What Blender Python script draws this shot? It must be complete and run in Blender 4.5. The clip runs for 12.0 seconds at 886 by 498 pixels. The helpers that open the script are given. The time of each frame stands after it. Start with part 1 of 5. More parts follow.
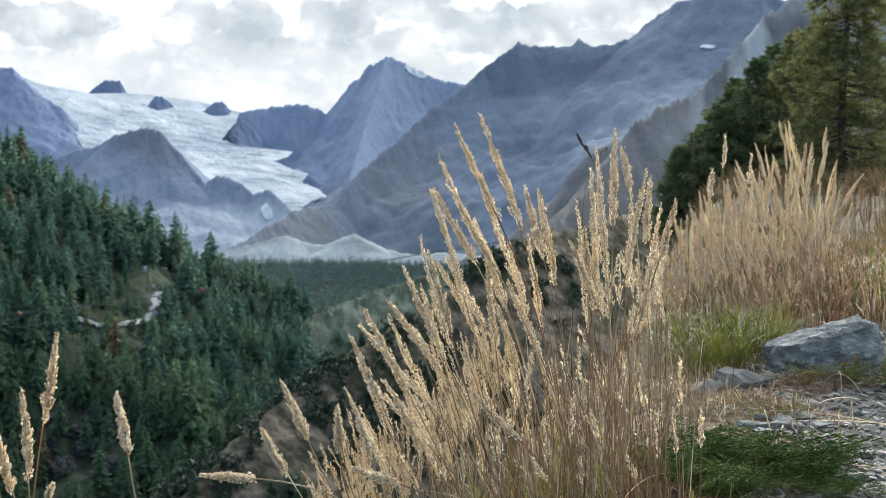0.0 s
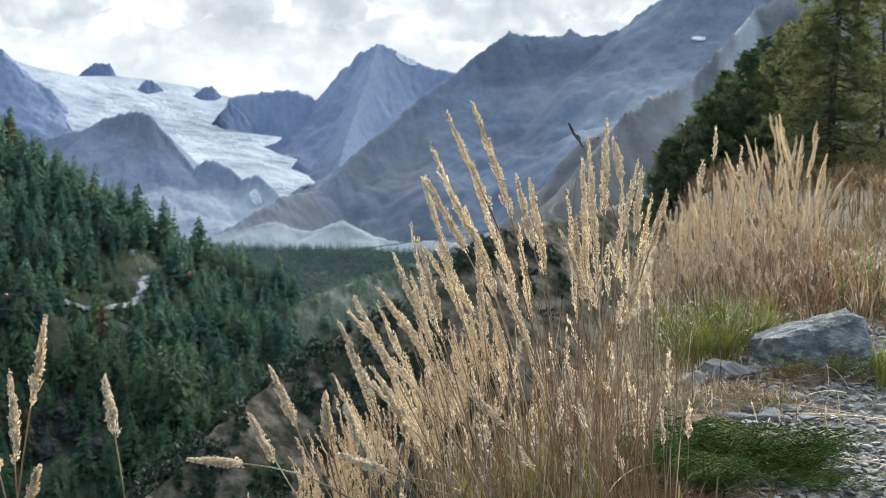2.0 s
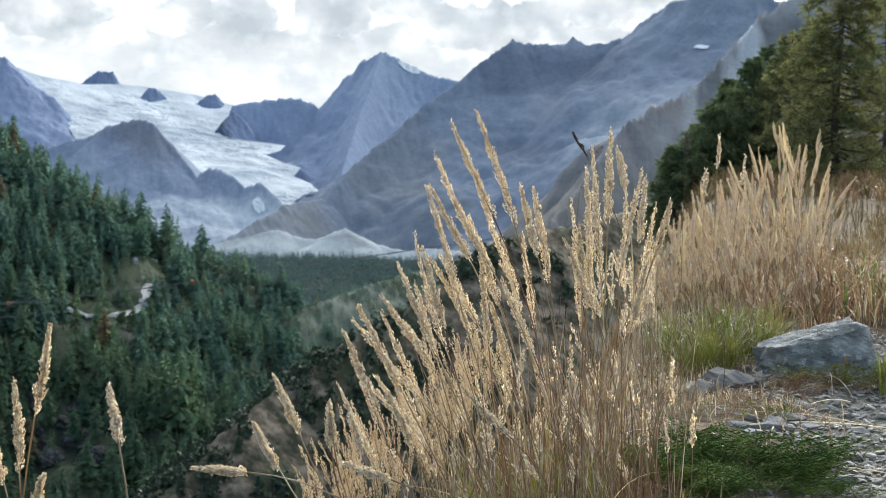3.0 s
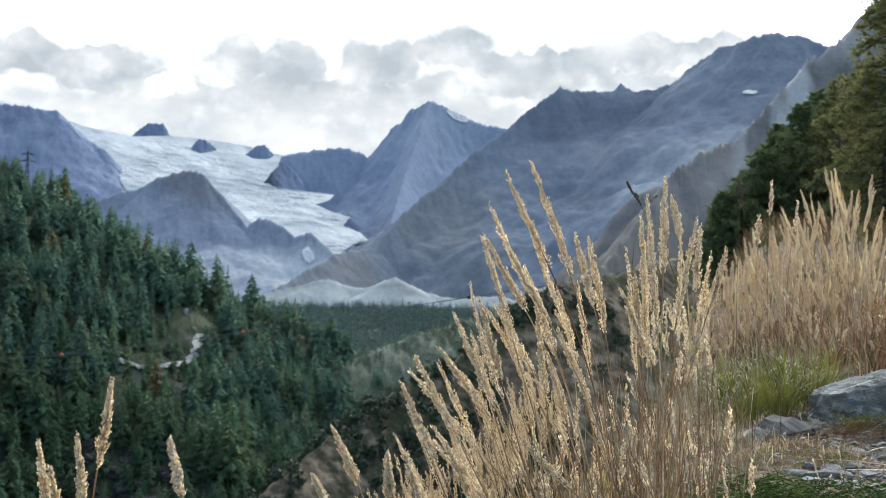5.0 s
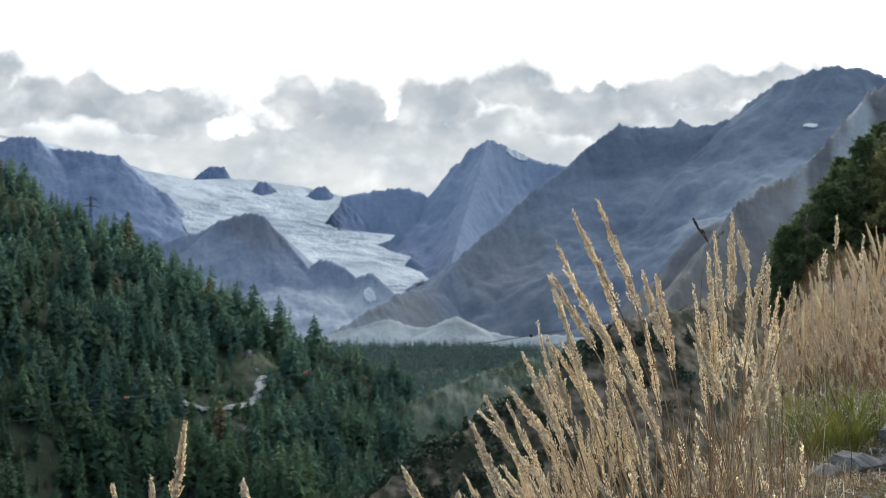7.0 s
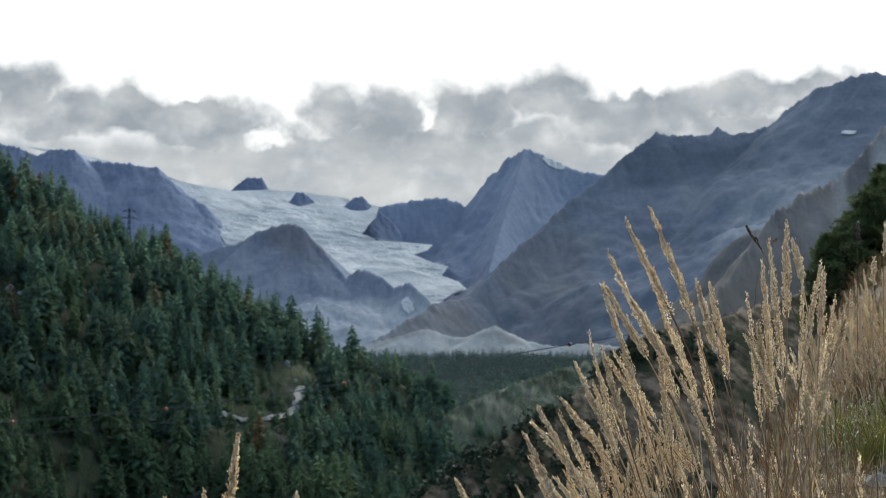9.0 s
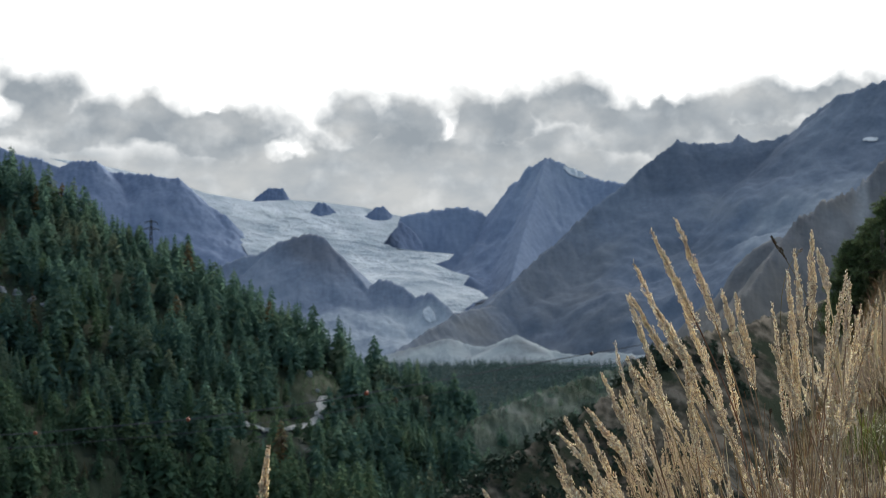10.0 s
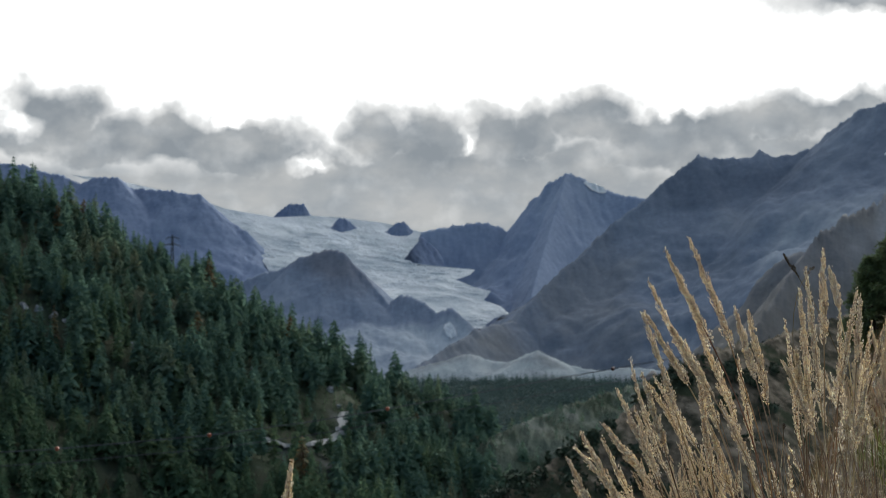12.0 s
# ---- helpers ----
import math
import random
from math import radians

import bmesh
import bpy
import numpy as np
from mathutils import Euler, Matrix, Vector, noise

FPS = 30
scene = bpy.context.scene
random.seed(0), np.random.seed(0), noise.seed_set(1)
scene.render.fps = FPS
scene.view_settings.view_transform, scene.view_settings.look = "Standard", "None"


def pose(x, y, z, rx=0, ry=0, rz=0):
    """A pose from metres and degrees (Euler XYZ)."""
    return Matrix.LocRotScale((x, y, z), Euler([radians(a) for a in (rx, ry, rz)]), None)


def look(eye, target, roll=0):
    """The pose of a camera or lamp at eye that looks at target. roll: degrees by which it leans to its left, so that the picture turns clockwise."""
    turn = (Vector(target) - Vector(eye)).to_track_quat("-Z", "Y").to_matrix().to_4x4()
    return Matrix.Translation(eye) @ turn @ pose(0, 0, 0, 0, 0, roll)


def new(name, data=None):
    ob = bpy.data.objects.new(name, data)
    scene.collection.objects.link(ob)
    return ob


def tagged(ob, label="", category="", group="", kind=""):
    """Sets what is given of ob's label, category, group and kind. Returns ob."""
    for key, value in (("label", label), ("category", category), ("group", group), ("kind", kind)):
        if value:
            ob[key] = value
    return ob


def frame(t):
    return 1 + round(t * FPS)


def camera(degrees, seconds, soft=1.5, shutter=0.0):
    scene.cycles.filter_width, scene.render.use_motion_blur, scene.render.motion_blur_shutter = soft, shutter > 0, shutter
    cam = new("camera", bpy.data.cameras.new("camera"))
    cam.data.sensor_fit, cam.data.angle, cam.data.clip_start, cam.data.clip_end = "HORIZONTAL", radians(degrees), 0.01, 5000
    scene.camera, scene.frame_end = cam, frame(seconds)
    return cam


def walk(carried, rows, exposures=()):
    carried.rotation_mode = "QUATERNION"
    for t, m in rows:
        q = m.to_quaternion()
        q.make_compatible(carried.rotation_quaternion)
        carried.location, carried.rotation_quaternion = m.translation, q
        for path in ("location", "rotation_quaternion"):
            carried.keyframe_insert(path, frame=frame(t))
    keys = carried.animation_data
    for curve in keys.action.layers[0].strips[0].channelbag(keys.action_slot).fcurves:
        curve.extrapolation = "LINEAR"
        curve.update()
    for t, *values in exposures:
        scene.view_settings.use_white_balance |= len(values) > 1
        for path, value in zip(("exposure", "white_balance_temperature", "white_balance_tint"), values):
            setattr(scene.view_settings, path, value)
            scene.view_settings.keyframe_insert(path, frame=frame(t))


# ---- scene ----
cam = camera(27.53, 12.0, 0.9)
PATH = [
    (0, look((0.0000, 0.0000, 0.9000), (-0.001, 99.985, 2.646), 0.90)),
    (0.5, look((-0.0016, 0.0035, 0.8985), (0.204, 99.994, 2.256), 1.18)),
    (1, look((-0.0025, 0.0062, 0.8983), (0.440, 99.999, 1.984), 1.39)),
    (1.5, look((-0.0037, 0.0062, 0.8996), (0.636, 99.999, 1.907), 1.57)),
    (2, look((-0.0036, 0.0029, 0.8992), (0.671, 99.995, 2.002), 1.72)),
    (2.5, look((-0.0044, 0.0030, 0.8991), (0.638, 99.993, 2.178), 1.80)),
    (3, look((-0.0055, 0.0018, 0.8999), (0.496, 99.989, 2.448), 1.76)),
    (5, look((-0.0162, -0.0115, 0.9040), (-2.319, 99.877, 5.035), 1.29)),
    (5.5, look((-0.0211, -0.0176, 0.9056), (-3.210, 99.815, 5.725), 1.09)),
    (6, look((-0.0240, -0.0201, 0.9057), (-4.123, 99.749, 6.311), 0.89)),
    (6.5, look((-0.0252, -0.0226, 0.9066), (-5.013, 99.678, 6.808), 0.69)),
    (7, look((-0.0264, -0.0192, 0.9055), (-5.729, 99.624, 7.126), 0.56)),
    (9, look((-0.0505, 0.0098, 0.9064), (-7.822, 99.479, 7.646), 0.30)),
    (9.5, look((-0.0506, 0.0052, 0.9085), (-8.406, 99.412, 7.871), 0.20)),
    (10, look((-0.0577, -0.0080, 0.9101), (-9.004, 99.327, 8.163), 0.05)),
    (10.5, look((-0.0553, -0.0299, 0.9113), (-9.660, 99.215, 8.540), -0.04)),
    (11, look((-0.0490, -0.0515, 0.9131), (-10.077, 99.129, 8.828), -0.02)),
    (11.5, look((-0.0483, -0.0664, 0.9118), (-10.193, 99.091, 8.970), 0.01)),
    (12, look((-0.0477, -0.0767, 0.9102), (-10.127, 99.083, 9.016), 0.00)),
]
walk(cam, PATH, [(0, 1.32, 6250, 8), (3, 1.36, 6250, 8), (5.5, 1.18, 6250, 8), (7, 0.95, 6250, 8), (9, 0.58, 6250, 8), (10.5, 0.45, 6250, 8), (12, 0.24, 6250, 8)])
cam.data.dof.use_dof, cam.data.dof.focus_distance, cam.data.dof.aperture_fstop = True, 3.2, 20.0

EZ = 0.9          # height of the eye over the bank where the walk begins


# ---- world, sun ----
def math_node(nt, op, a, b=None, clamp=False):
    n = nt.nodes.new("ShaderNodeMath")
    n.operation, n.use_clamp = op, clamp
    for i, v in enumerate((a, b)):
        if v is None:
            continue
        if isinstance(v, (int, float)):
            n.inputs[i].default_value = v
        else:
            nt.links.new(v, n.inputs[i])
    return n.outputs[0]


def ramp(nt, fac, stops):
    n = nt.nodes.new("ShaderNodeValToRGB")
    els = n.color_ramp.elements
    while len(els) < len(stops):
        els.new(0.5)
    for e, (p, c) in zip(els, stops):
        e.position = p
        e.color = (*c, 1) if len(c) == 3 else c
    if fac is not None:
        nt.links.new(fac, n.inputs[0])
    return n.outputs[0]


def mix_rgb(nt, fac, a, b, blend="MIX"):
    n = nt.nodes.new("ShaderNodeMix")
    n.data_type, n.blend_type = "RGBA", blend
    for sock, v in ((n.inputs[0], fac), (n.inputs[6], a), (n.inputs[7], b)):
        if isinstance(v, (int, float)):
            sock.default_value = v
        elif isinstance(v, tuple):
            sock.default_value = (*v, 1)
        else:
            nt.links.new(v, sock)
    return n.outputs[2]


SUN_EL, SUN_AZ = 17.0, -14.0     # degrees; azimuth to the left of +y
world = bpy.data.worlds.new("world")
scene.world = world
world.use_nodes = True
nt = world.node_tree
nt.nodes.clear()
sky = nt.nodes.new("ShaderNodeTexSky")
sky.sky_type = "NISHITA"
sky.sun_disc = False
sky.sun_elevation, sky.sun_rotation = radians(SUN_EL), radians(-SUN_AZ)
sky.altitude, sky.air_density, sky.dust_density = 1800, 1.0, 1.5
tc = nt.nodes.new("ShaderNodeTexCoord")
sep = nt.nodes.new("ShaderNodeSeparateXYZ")
nt.links.new(tc.outputs["Generated"], sep.inputs[0])
neg_x = math_node(nt, "MULTIPLY", sep.outputs[0], -1.0)
bear = math_node(nt, "MULTIPLY", math_node(nt, "ARCTAN2", neg_x, sep.outputs[1]), 57.2958)
elev = math_node(nt, "MULTIPLY", math_node(nt, "ARCSINE", sep.outputs[2]), 57.2958)
comb = nt.nodes.new("ShaderNodeCombineXYZ")
nt.links.new(bear, comb.inputs[0])
nt.links.new(elev, comb.inputs[1])


def world_noise(scale, detail, rough, stretch=(1, 1, 1), offset=(0, 0, 0)):
    mp = nt.nodes.new("ShaderNodeMapping")
    mp.inputs["Scale"].default_value = stretch
    mp.inputs["Location"].default_value = offset
    nt.links.new(comb.outputs[0], mp.inputs[0])
    n = nt.nodes.new("ShaderNodeTexNoise")
    n.inputs["Scale"].default_value = scale
    n.inputs["Detail"].default_value = detail
    n.inputs["Roughness"].default_value = rough
    nt.links.new(mp.outputs[0], n.inputs[0])
    return n


warp = world_noise(0.7, 4, 0.52)
wv = nt.nodes.new("ShaderNodeVectorMath")
wv.operation = "SUBTRACT"
nt.links.new(warp.outputs["Color"], wv.inputs[0])
wv.inputs[1].default_value = (0.5, 0.5, 0.5)
ws = nt.nodes.new("ShaderNodeVectorMath")
ws.operation = "SCALE"
ws.inputs["Scale"].default_value = 1.9
nt.links.new(wv.outputs[0], ws.inputs[0])
wa = nt.nodes.new("ShaderNodeVectorMath")
wa.operation = "ADD"
nt.links.new(comb.outputs[0], wa.inputs[0])
nt.links.new(ws.outputs[0], wa.inputs[1])
# cumulus heads of the bank over the crest: bearing, elevation, half-width, half-height
PUFFS = [(17.9, 8.6, 1.0, 0.95), (16.4, 7.7, 1.6, 0.9), (14.4, 8.0, 1.5, 0.85), (12.3, 7.7, 1.9, 0.8), (10.3, 7.2, 1.5, 0.7),
         (7.9, 8.2, 0.7, 1.0), (6.3, 7.9, 1.2, 0.95), (4.0, 8.2, 0.8, 0.9), (2.9, 8.3, 0.8, 0.9), (1.1, 8.5, 1.1, 0.9),
         (-0.6, 8.2, 1.2, 0.7), (-2.7, 8.3, 1.3, 0.7), (-5.1, 8.5, 1.3, 0.7), (-7.2, 8.7, 1.6, 0.6), (8.2, 6.9, 3.6, 0.85),
         (3.5, 7.0, 3.5, 1.0), (-3.5, 7.5, 4.0, 0.8), (19.5, 7.9, 1.6, 0.7), (-9.0, 12.3, 2.6, 0.5), (23, 8.3, 2.0, 0.8)]
dens = None
for pb, pe, pw, ph in PUFFS:
    s = nt.nodes.new("ShaderNodeVectorMath")
    s.operation = "SUBTRACT"
    nt.links.new(wa.outputs[0], s.inputs[0])
    s.inputs[1].default_value = (pb, pe, 0.0)
    m = nt.nodes.new("ShaderNodeVectorMath")
    m.operation = "MULTIPLY"
    nt.links.new(s.outputs[0], m.inputs[0])
    m.inputs[1].default_value = (0.66 / pw, 0.95 / ph, 0)
    ln = nt.nodes.new("ShaderNodeVectorMath")
    ln.operation = "LENGTH"
    nt.links.new(m.outputs[0], ln.inputs[0])
    v = math_node(nt, "SUBTRACT", 1.62, ln.outputs["Value"], True)
    dens = v if dens is None else math_node(nt, "MAXIMUM", dens, v)
puffs = dens
# grey murk along the crest below the bank
murk = math_node(nt, "DIVIDE", math_node(nt, "SUBTRACT", 8.5, elev), 1.7, True)
murk = math_node(nt, "MULTIPLY", murk, math_node(nt, "DIVIDE", math_node(nt, "SUBTRACT", 60.0, math_node(nt, "ABSOLUTE", bear)), 30.0, True))
dens = math_node(nt, "MAXIMUM", dens, murk)
fine = world_noise(1.0, 6, 0.5, offset=(3, 1, 0))
fine_f = math_node(nt, "MULTIPLY", math_node(nt, "SUBTRACT", fine.outputs["Fac"], 0.5), 0.62)
# thin places where the bright veil breaks through: bearing, elevation, half-width, half-height
thin_spots = None
for pb, pe, pw, ph in [(4.9, 8.05, 0.35, 0.35), (9.9, 7.4, 0.55, 0.22), (19.3, 8.2, 0.9, 0.35), (12.6, 8.6, 0.6, 0.25), (-1.8, 8.9, 0.7, 0.25)]:
    s = nt.nodes.new("ShaderNodeVectorMath")
    s.operation = "SUBTRACT"
    nt.links.new(wa.outputs[0], s.inputs[0])
    s.inputs[1].default_value = (pb, pe, 0.0)
    m = nt.nodes.new("ShaderNodeVectorMath")
    m.operation = "MULTIPLY"
    nt.links.new(s.outputs[0], m.inputs[0])
    m.inputs[1].default_value = (1 / pw, 1 / ph, 0)
    ln = nt.nodes.new("ShaderNodeVectorMath")
    ln.operation = "LENGTH"
    nt.links.new(m.outputs[0], ln.inputs[0])
    v = math_node(nt, "SUBTRACT", 1.35, ln.outputs["Value"], True)
    thin_spots = v if thin_spots is None else math_node(nt, "MAXIMUM", thin_spots, v)
dens = math_node(nt, "SUBTRACT", dens, math_node(nt, "MULTIPLY", thin_spots, 0.6))
cover = math_node(nt, "ADD", dens, fine_f)
rim = ramp(nt, cover, [(0.1, (1, 1, 1)), (0.95, (0, 0, 0))])
cover = ramp(nt, cover, [(-0.0, (0, 0, 0)), (0.22, (0.36, 0.36, 0.36)), (0.55, (0.78, 0.78, 0.78)), (1.0, (1, 1, 1))])
# the thick bank is grey and paler beneath; thin bright veil over the rest of the sky ahead
shade = world_noise(0.55, 5, 0.5, (1, 1.3, 1), (7, 2, 0))
core = math_node(nt, "MULTIPLY", ramp(nt, puffs, [(0.35, (0, 0, 0)), (1.0, (1, 1, 1))]), ramp(nt, shade.outputs["Fac"], [(0.36, (0.0, 0.0, 0.0)), (0.64, (1, 1, 1))]))
low = ramp(nt, math_node(nt, "DIVIDE", math_node(nt, "SUBTRACT", elev, 6.2), 1.6, True), [(0.1, (0.12, 0.12, 0.12)), (0.8, (1, 1, 1))])
core = math_node(nt, "MULTIPLY", core, low)
glow = world_noise(0.42, 6, 0.55, (1, 2.0, 1), (11, 4, 0))
body = ramp(nt, glow.outputs["Fac"], [(0.34, (0.315, 0.332, 0.347)), (0.64, (0.43, 0.427, 0.418))])
pale = mix_rgb(nt, core, body, (0.236, 0.256, 0.275))
pale = mix_rgb(nt, math_node(nt, "MULTIPLY", rim, 0.75), pale, (0.62, 0.57, 0.52))
skys = nt.nodes.new("ShaderNodeVectorMath")
skys.operation = "SCALE"
skys.inputs["Scale"].default_value = 0.09
nt.links.new(sky.outputs[0], skys.inputs[0])
# veil: bright toward the hidden sun, fading to open sky behind
sd = nt.nodes.new("ShaderNodeVectorMath")
sd.operation = "DOT_PRODUCT"
nt.links.new(tc.outputs["Generated"], sd.inputs[0])
sd.inputs[1].default_value = (-math.sin(radians(SUN_AZ)) * math.cos(radians(SUN_EL)), math.cos(radians(SUN_AZ)) * math.cos(radians(SUN_EL)), math.sin(radians(SUN_EL)))
veil_n = world_noise(0.08, 5, 0.6, (1, 1.8, 1), (2, 5, 0))
veil = math_node(nt, "ADD", sd.outputs["Value"], math_node(nt, "MULTIPLY", veil_n.outputs["Fac"], 0.5))
veil = ramp(nt, veil, [(0.35, (0, 0, 0)), (1.0, (1, 1, 1))])
open_sky = mix_rgb(nt, veil, skys.outputs[0], (1.6, 1.59, 1.56))
full = mix_rgb(nt, cover, open_sky, pale)
bg = nt.nodes.new("ShaderNodeBackground")
nt.links.new(full, bg.inputs[0])
bg.inputs[1].default_value = 1.0
wo = nt.nodes.new("ShaderNodeOutputWorld")
nt.links.new(bg.outputs[0], wo.inputs[0])

sun = new("sun", bpy.data.lights.new("sun", "SUN"))
sun.data.energy, sun.data.angle, sun.data.color = 3.2, radians(18), (1.0, 0.94, 0.85)
sun.matrix_world = look((0, 0, 0), (math.sin(radians(SUN_AZ)) * math.cos(radians(SUN_EL)), -math.cos(radians(SUN_AZ)) * math.cos(radians(SUN_EL)), -math.sin(radians(SUN_EL))))


# ---- materials ----
def surface(name, stops, scale, detail=8, rough=0.85, bump=0.4, bump_scale=None, bump_dist=0.02, stretch=(1, 1, 1), second=None, island=0.0, spec=0.3, thin=0.0, turn=None):
    """Noise-coloured surface: stops of colour over large noise, second=(colour, scale, low, high) laid over by a second noise."""
    m = bpy.data.materials.new(name)
    m.use_nodes = True
    t = m.node_tree
    b = t.nodes["Principled BSDF"]
    co = t.nodes.new("ShaderNodeTexCoord")
    mp = t.nodes.new("ShaderNodeMapping")
    mp.inputs["Scale"].default_value = stretch
    if turn is not None:
        mp.vector_type = "TEXTURE"
        mp.inputs["Rotation"].default_value = (0, 0, radians(turn))
        mp.inputs["Scale"].default_value = (1 / stretch[0], 1 / stretch[1], 1 / stretch[2])
    t.links.new(co.outputs["Object"], mp.inputs[0])

    def noise_tex(s, d, r=0.6):
        n = t.nodes.new("ShaderNodeTexNoise")
        n.inputs["Scale"].default_value, n.inputs["Detail"].default_value, n.inputs["Roughness"].default_value = s, d, r
        t.links.new(mp.outputs[0], n.inputs[0])
        return n.outputs["Fac"]

    col = ramp(t, noise_tex(scale, detail), stops)
    if second:
        c2, s2, lo, hi = second
        f2 = ramp(t, noise_tex(s2, 6), [(lo, (0, 0, 0)), (hi, (1, 1, 1))])
        col = mix_rgb(t, f2, col, c2)
    if island:
        g = t.nodes.new("ShaderNodeNewGeometry")
        oi = t.nodes.new("ShaderNodeObjectInfo")
        rnd = math_node(t, "FRACT", math_node(t, "ADD", g.outputs["Random Per Island"], oi.outputs["Random"]))
        val = math_node(t, "ADD", math_node(t, "MULTIPLY", rnd, 2 * island), 1 - island)
        hs = t.nodes.new("ShaderNodeHueSaturation")
        t.links.new(val, hs.inputs["Value"])
        t.links.new(math_node(t, "ADD", math_node(t, "MULTIPLY", rnd, 0.04), 0.48), hs.inputs["Hue"])
        t.links.new(col, hs.inputs["Color"])
        col = hs.outputs[0]
    t.links.new(col, b.inputs["Base Color"])
    b.inputs["Roughness"].default_value = rough
    b.inputs["Specular IOR Level"].default_value = spec
    if bump:
        bn = t.nodes.new("ShaderNodeBump")
        bn.inputs["Strength"].default_value, bn.inputs["Distance"].default_value = bump, bump_dist
        t.links.new(noise_tex(bump_scale or scale * 6, 8, 0.65), bn.inputs["Height"])
        t.links.new(bn.outputs[0], b.inputs["Normal"])
    if thin:
        tr = t.nodes.new("ShaderNodeBsdfTranslucent")
        t.links.new(col, tr.inputs[0])
        ms = t.nodes.new("ShaderNodeMixShader")
        ms.inputs[0].default_value = thin
        t.links.new(b.outputs[0], ms.inputs[1])
        t.links.new(tr.outputs[0], ms.inputs[2])
        t.links.new(ms.outputs[0], t.nodes["Material Output"].inputs[0])
    return m


def mountain_mat(name, rock_lo, rock_hi, scree, turf, z_turf, z_span, turf_amount, streak=0.02, zones=()):
    """Rock with pale scree runs, thin turf on the lower flanks."""
    m = bpy.data.materials.new(name)
    m.use_nodes = True
    t = m.node_tree
    b = t.nodes["Principled BSDF"]
    co = t.nodes.new("ShaderNodeTexCoord")

    def noise_tex(s, d, stretch=(1, 1, 1), r=0.6):
        mp = t.nodes.new("ShaderNodeMapping")
        mp.inputs["Scale"].default_value = stretch
        t.links.new(co.outputs["Object"], mp.inputs[0])
        n = t.nodes.new("ShaderNodeTexNoise")
        n.inputs["Scale"].default_value, n.inputs["Detail"].default_value, n.inputs["Roughness"].default_value = s, d, r
        t.links.new(mp.outputs[0], n.inputs[0])
        return n.outputs["Fac"]

    col = ramp(t, noise_tex(streak, 10, (1, 1, 1.1), 0.68), [(0.3, rock_lo), (0.7, rock_hi)])
    fleck = ramp(t, noise_tex(streak * 7, 8, (1, 1, 1.3), 0.7), [(0.3, (0.84, 0.85, 0.87)), (0.7, (1.17, 1.16, 1.14))])
    col = mix_rgb(t, 1.0, col, fleck, "MULTIPLY")
    sc = ramp(t, noise_tex(streak * 0.32, 7, (1.5, 1, 0.5)), [(0.5, (0, 0, 0)), (0.68, (1, 1, 1))])
    col = mix_rgb(t, math_node(t, "MULTIPLY", sc, 0.4), col, scree)
    sp = t.nodes.new("ShaderNodeSeparateXYZ")
    t.links.new(co.outputs["Object"], sp.inputs[0])
    hz = math_node(t, "DIVIDE", math_node(t, "SUBTRACT", z_turf, sp.outputs[2]), z_span)
    hz = math_node(t, "ADD", hz, math_node(t, "MULTIPLY", math_node(t, "SUBTRACT", noise_tex(streak * 0.5, 8, (1, 1, 1)), 0.5), 3.0), True)
    col = mix_rgb(t, math_node(t, "MULTIPLY", hz, turf_amount), col, turf)
    # broad belts of rock, scree and turf: bearing, height, half-widths, colour, amount
    bear_m = math_node(t, "MULTIPLY", math_node(t, "ARCTAN2", math_node(t, "MULTIPLY", sp.outputs[0], -1.0), sp.outputs[1]), 57.2958)
    for zb, zz, wb, wz, zc, amount in zones:
        db = math_node(t, "DIVIDE", math_node(t, "SUBTRACT", bear_m, zb), wb)
        dz = math_node(t, "DIVIDE", math_node(t, "SUBTRACT", sp.outputs[2], zz), wz)
        d = math_node(t, "SQRT", math_node(t, "ADD", math_node(t, "MULTIPLY", db, db), math_node(t, "MULTIPLY", dz, dz)))
        d = math_node(t, "ADD", d, math_node(t, "MULTIPLY", math_node(t, "SUBTRACT", noise_tex(streak * 0.5, 4, (1, 1, 0.5), 0.5), 0.5), 2.2))
        f = ramp(t, d, [(0.35, (1, 1, 1)), (1.25, (0, 0, 0))])
        col = mix_rgb(t, math_node(t, "MULTIPLY", f, amount), col, mix_rgb(t, 1.0, zc, fleck, "MULTIPLY"))
    t.links.new(col, b.inputs["Base Color"])
    b.inputs["Roughness"].default_value = 0.95
    b.inputs["Specular IOR Level"].default_value = 0.05
    bn = t.nodes.new("ShaderNodeBump")
    bn.inputs["Strength"].default_value, bn.inputs["Distance"].default_value = 0.12, 12.0
    t.links.new(noise_tex(streak * 1.6, 10, (1, 1, 0.7), 0.66), bn.inputs["Height"])
    t.links.new(bn.outputs[0], b.inputs["Normal"])
    return m


# The next four rocks carry distance haze as blue in their base colours.
M_ROCK = mountain_mat("hazed_slate_rock", (0.141, 0.175, 0.232), (0.198, 0.237, 0.305), (0.271, 0.316, 0.379), (0.186, 0.192, 0.192), 150, 110, 0.38, 0.014,
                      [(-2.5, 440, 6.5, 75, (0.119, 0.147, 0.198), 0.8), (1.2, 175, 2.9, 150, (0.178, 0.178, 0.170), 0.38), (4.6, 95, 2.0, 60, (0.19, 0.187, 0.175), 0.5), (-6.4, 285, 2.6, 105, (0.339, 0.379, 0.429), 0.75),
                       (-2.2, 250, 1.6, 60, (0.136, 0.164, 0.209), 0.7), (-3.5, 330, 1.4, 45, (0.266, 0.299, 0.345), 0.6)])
M_FAR = mountain_mat("hazed_far_rock", (0.198, 0.249, 0.350), (0.243, 0.299, 0.407), (0.305, 0.362, 0.452), (0.282, 0.299, 0.316), 120, 60, 0.3, 0.012)
